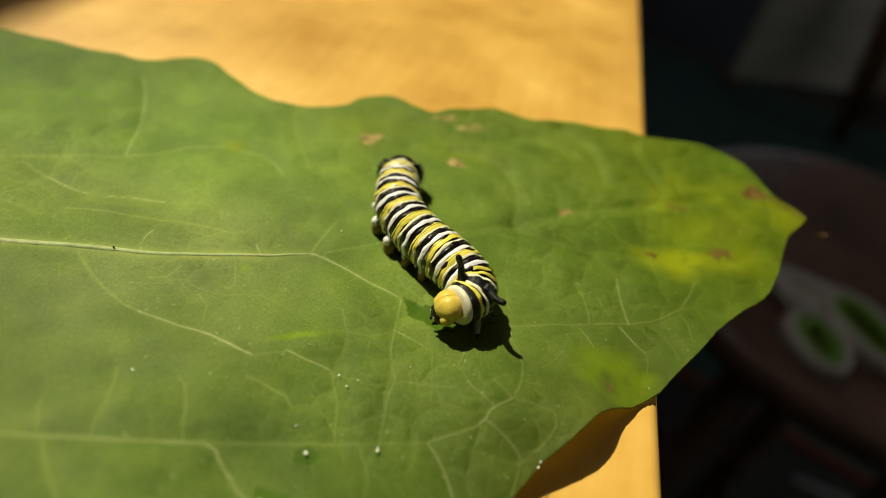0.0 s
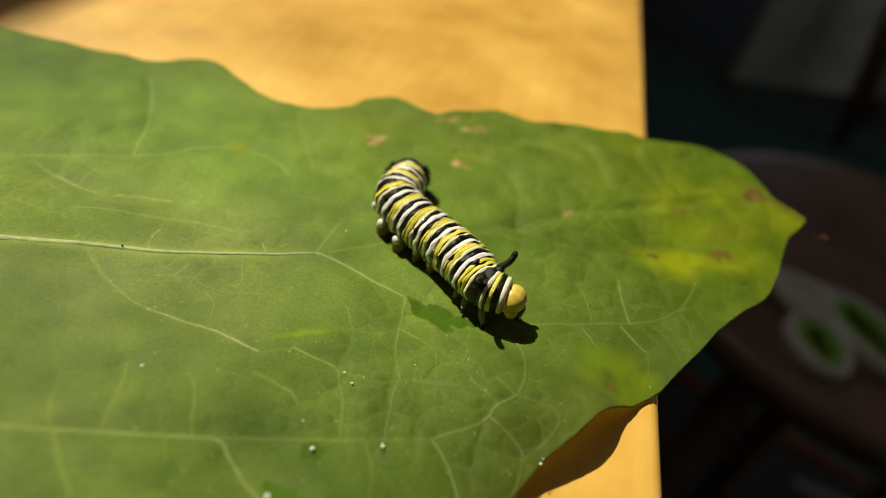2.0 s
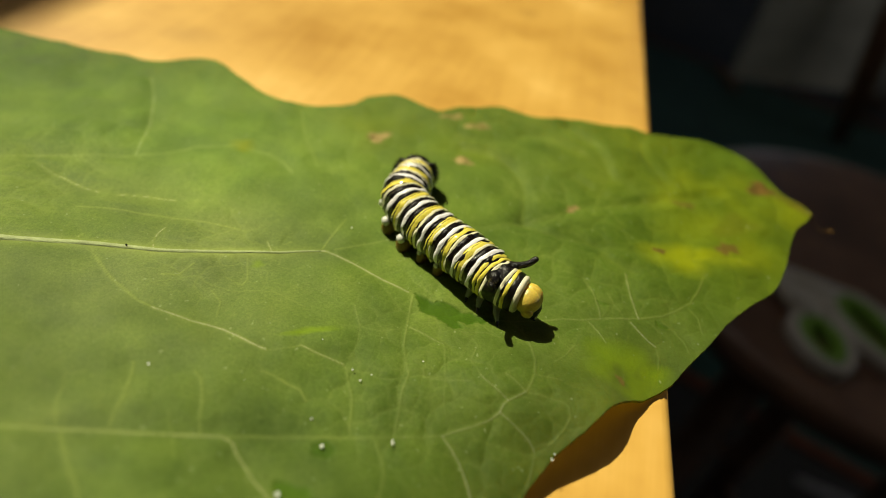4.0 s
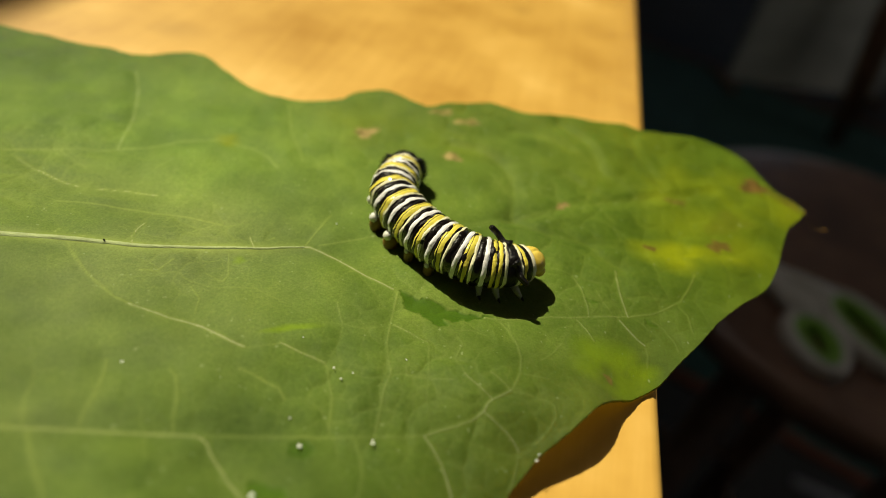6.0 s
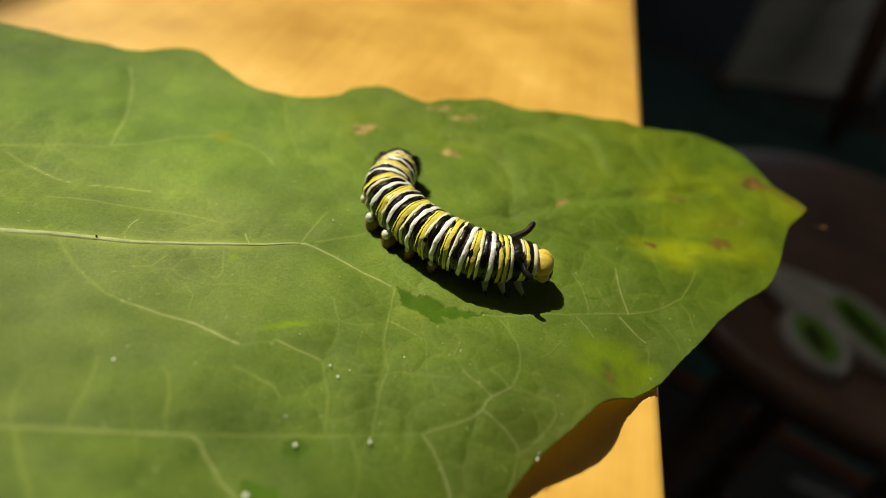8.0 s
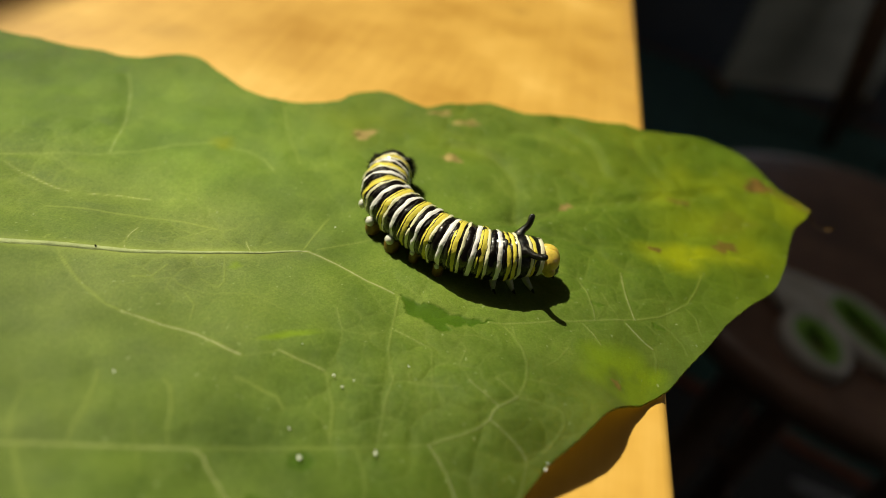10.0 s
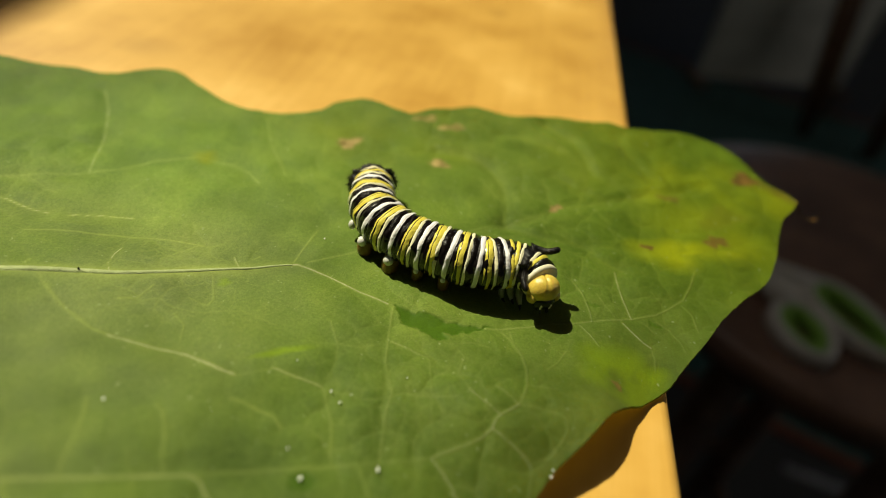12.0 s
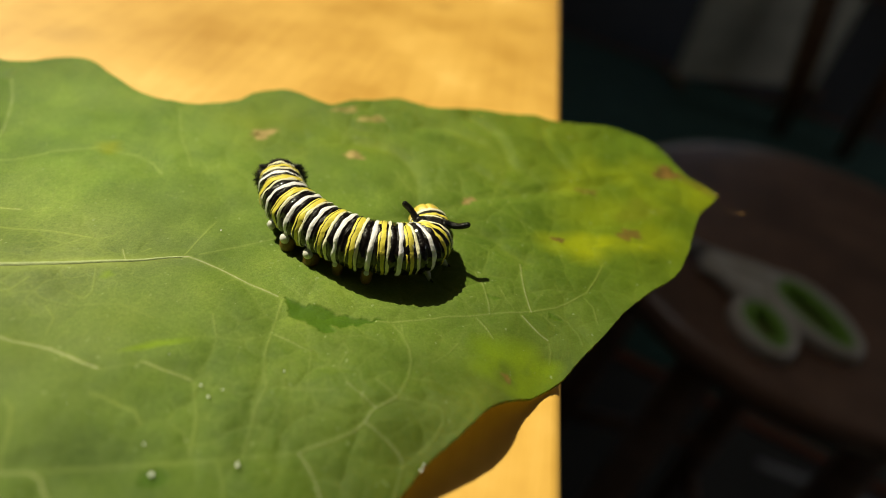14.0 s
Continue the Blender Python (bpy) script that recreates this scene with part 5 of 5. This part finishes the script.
def motions():
    bend(0.0, [(-8.8, 9.8), (-8.0, 5.3), (-6.4, -0.2), (-3.1, -3.6), (0.2, -5.9), (3.1, -8.0), (5.5, -10.4), (4.7, -13.0), (3.0, -14.1)], (60, 5), (100, 60))
    bend(0.5, [(-8.6, 9.4), (-8.0, 5.3), (-6.5, 0.0), (-3.2, -3.3), (0.1, -5.5), (2.8, -7.4), (5.0, -9.3), (5.8, -11.3), (6.0, -13.6)], (75, 15), (60, 50))
    bend(1.0, [(-8.3, 9.3), (-7.7, 4.9), (-6.2, 0.2), (-3.5, -2.9), (-0.1, -5.0), (2.6, -7.1), (5.1, -8.9), (6.4, -11.0), (7.0, -13.3)], (75, 20), (60, 50))
    bend(1.5, [(-8.6, 9.5), (-8.1, 5.7), (-8.1, 2.0), (-5.6, -0.8), (-1.9, -2.7), (1.0, -4.8), (3.9, -7.2), (6.1, -9.3), (7.0, -10.3), (8.2, -12.2)], (70, 30), (45, 40))
    bend(2.0, [(-8.4, 9.5), (-7.6, 5.6), (-7.8, 1.5), (-4.7, -1.6), (-0.6, -3.9), (2.2, -6.0), (4.6, -8.0), (6.8, -10.0), (8.2, -10.1), (9.8, -10.5)], (70, 45), (60, 40))
    bend(2.5, [(-8.1, 9.8), (-7.6, 5.9), (-7.7, 1.9), (-5.0, -1.4), (-0.9, -3.8), (1.9, -6.0), (4.6, -7.8), (6.9, -9.8), (8.5, -9.8), (10.0, -9.5)], (80, 55), (60, 40))
    bend(3.0, [(-8.0, 9.8), (-7.5, 5.5), (-7.7, 1.5), (-4.9, -1.7), (-1.1, -4.0), (1.9, -6.1), (4.6, -8.1), (6.8, -9.9), (8.5, -10.4), (9.9, -10.8)], (55, 35), (60, 40))
    bend(5.5, [(-7.8, 9.6), (-7.1, 6.2), (-6.9, 0.9), (-4.2, -2.3), (-0.8, -4.6), (2.3, -6.4), (5.1, -7.6), (7.6, -8.5), (9.6, -9.1), (11.2, -9.4), (12.4, -9.4)], (25, 25), (60, -35))
    bend(6.0, [(-7.8, 9.7), (-7.2, 6.3), (-7.1, 1.3), (-4.3, -2.2), (-1.0, -4.5), (1.8, -5.9), (4.5, -6.7), (7.1, -6.6), (8.9, -6.1), (10.5, -5.0), (11.6, -3.8)], (140, 28), (60, -35))
    bend(6.5, [(-7.6, 9.4), (-6.9, 5.8), (-7.0, 1.0), (-4.2, -2.4), (-0.7, -4.7), (2.2, -5.7), (4.8, -6.2), (7.2, -5.7), (8.9, -4.7), (10.2, -3.0), (10.3, -1.4)], (80, 50), (50, 10))
    bend(7.0, [(-7.7, 9.1), (-7.0, 5.6), (-7.1, 0.9), (-4.2, -2.5), (-0.8, -4.7), (2.2, -6.0), (5.0, -6.3), (7.4, -5.8), (9.6, -4.9), (11.2, -3.5), (12.0, -2.2)], (60, 55), (40, 20))
    bend(7.5, [(-7.9, 9.0), (-7.1, 5.3), (-7.2, 0.7), (-4.1, -2.6), (-0.6, -4.8), (2.3, -5.9), (5.1, -6.4), (7.6, -6.2), (9.6, -5.6), (11.6, -5.0), (13.0, -4.9)], (20, 35), (60, -35))
    bend(10.0, [(-9.3, 9.6), (-8.6, 6.2), (-8.1, 1.4), (-4.9, -1.9), (-1.4, -3.5), (1.6, -4.7), (4.5, -4.9), (7.2, -4.6), (9.5, -3.7), (11.4, -2.9), (13.0, -2.8)], (30, 50), (60, 20))
    bend(10.5, [(-9.7, 9.0), (-8.5, 5.9), (-7.9, 1.1), (-5.1, -2.2), (-1.7, -3.9), (1.3, -4.9), (4.2, -5.4), (6.8, -5.4), (9.3, -4.9), (12.0, -4.3), (13.2, -5.9)], (15, 12), (60, -35))
    bend(11.0, [(-10.1, 8.2), (-8.7, 5.1), (-7.9, 0.9), (-5.0, -2.2), (-1.6, -3.5), (1.4, -4.8), (4.3, -5.2), (7.1, -4.9), (9.5, -4.7), (12.1, -4.7), (12.9, -7.2)], (15, 12), (60, -35))
    bend(11.5, [(-10.3, 8.0), (-8.8, 4.9), (-7.9, 0.8), (-4.9, -1.9), (-1.7, -3.3), (1.4, -4.4), (4.3, -4.9), (6.9, -4.6), (9.5, -4.2), (12.2, -4.5), (12.8, -7.2)], (15, 12), (60, -35))
    bend(12.0, [(-10.1, 7.8), (-8.8, 4.6), (-7.8, 0.2), (-4.8, -3.1), (-1.8, -4.2), (1.2, -4.9), (4.1, -5.3), (6.9, -5.2), (9.3, -4.4), (12.1, -5.1), (13.3, -7.4)], (15, 12), (60, -35))
    bend(12.5, [(-9.7, 7.8), (-8.4, 4.7), (-7.2, 0.5), (-4.1, -2.5), (-0.9, -3.7), (2.2, -4.1), (5.0, -4.1), (7.8, -4.1), (10.2, -3.6), (13.1, -4.2), (14.4, -6.7)], (15, 12), (60, -35))
    bend(13.0, [(-9.3, 7.4), (-7.8, 4.4), (-6.4, 0.2), (-3.2, -2.5), (0.0, -3.8), (3.2, -4.3), (6.2, -4.4), (8.9, -4.1), (11.3, -3.8), (14.0, -4.3), (15.6, -4.5)], (35, 45), (60, -25))
    bend(13.5, [(-9.9, 7.1), (-8.0, 3.9), (-6.3, -0.1), (-2.9, -3.2), (0.5, -4.2), (3.8, -4.8), (6.9, -4.8), (9.7, -4.4), (11.9, -3.4), (13.6, -1.8), (14.4, 0.1)], (120, 42), (65, -5))
    bend(14.0, [(-9.2, 6.9), (-7.7, 3.2), (-6.1, 0.4), (-2.5, -2.1), (0.9, -3.5), (4.0, -4.2), (7.1, -3.9), (9.5, -3.2), (11.2, -1.5), (10.8, 1.5), (9.9, 3.4)], (72, 36), (88, 2))
    for i, ob in enumerate(rings):
        f = ring_share(i)
        # folds of the skin lie a little askew
        skew = random.Random(90 + i)
        fold = pose(0, 0, 0, 0, skew.uniform(-2.5, 2.5), skew.uniform(-3.0, 3.0))
        walk(ob, [(b[0], place(b, f, LIFT - 3.0 * max(0.0, 0.2 - f)) @ fold) for b in BENDS])
    walk(tail, [(b[0], place(b, 0.046, LIFT - 0.5)) for b in BENDS])
    walk(collar, [(b[0], place(b, 0.938, LIFT - 0.05)) for b in BENDS])
    walk(head, [(b[0], place(b, 0.985, LIFT - 0.35)) for b in BENDS])
    for ob, s, k in ((tentacles[0], 1, 3), (tentacles[1], -1, 4)):
        walk(ob, [(b[0], place(b, 0.881, LIFT) @ pose(0, s * 1.3 * MM, 1.75 * MM, 0, -b[k][1], s * b[k][0])) for b in BENDS])


motions()
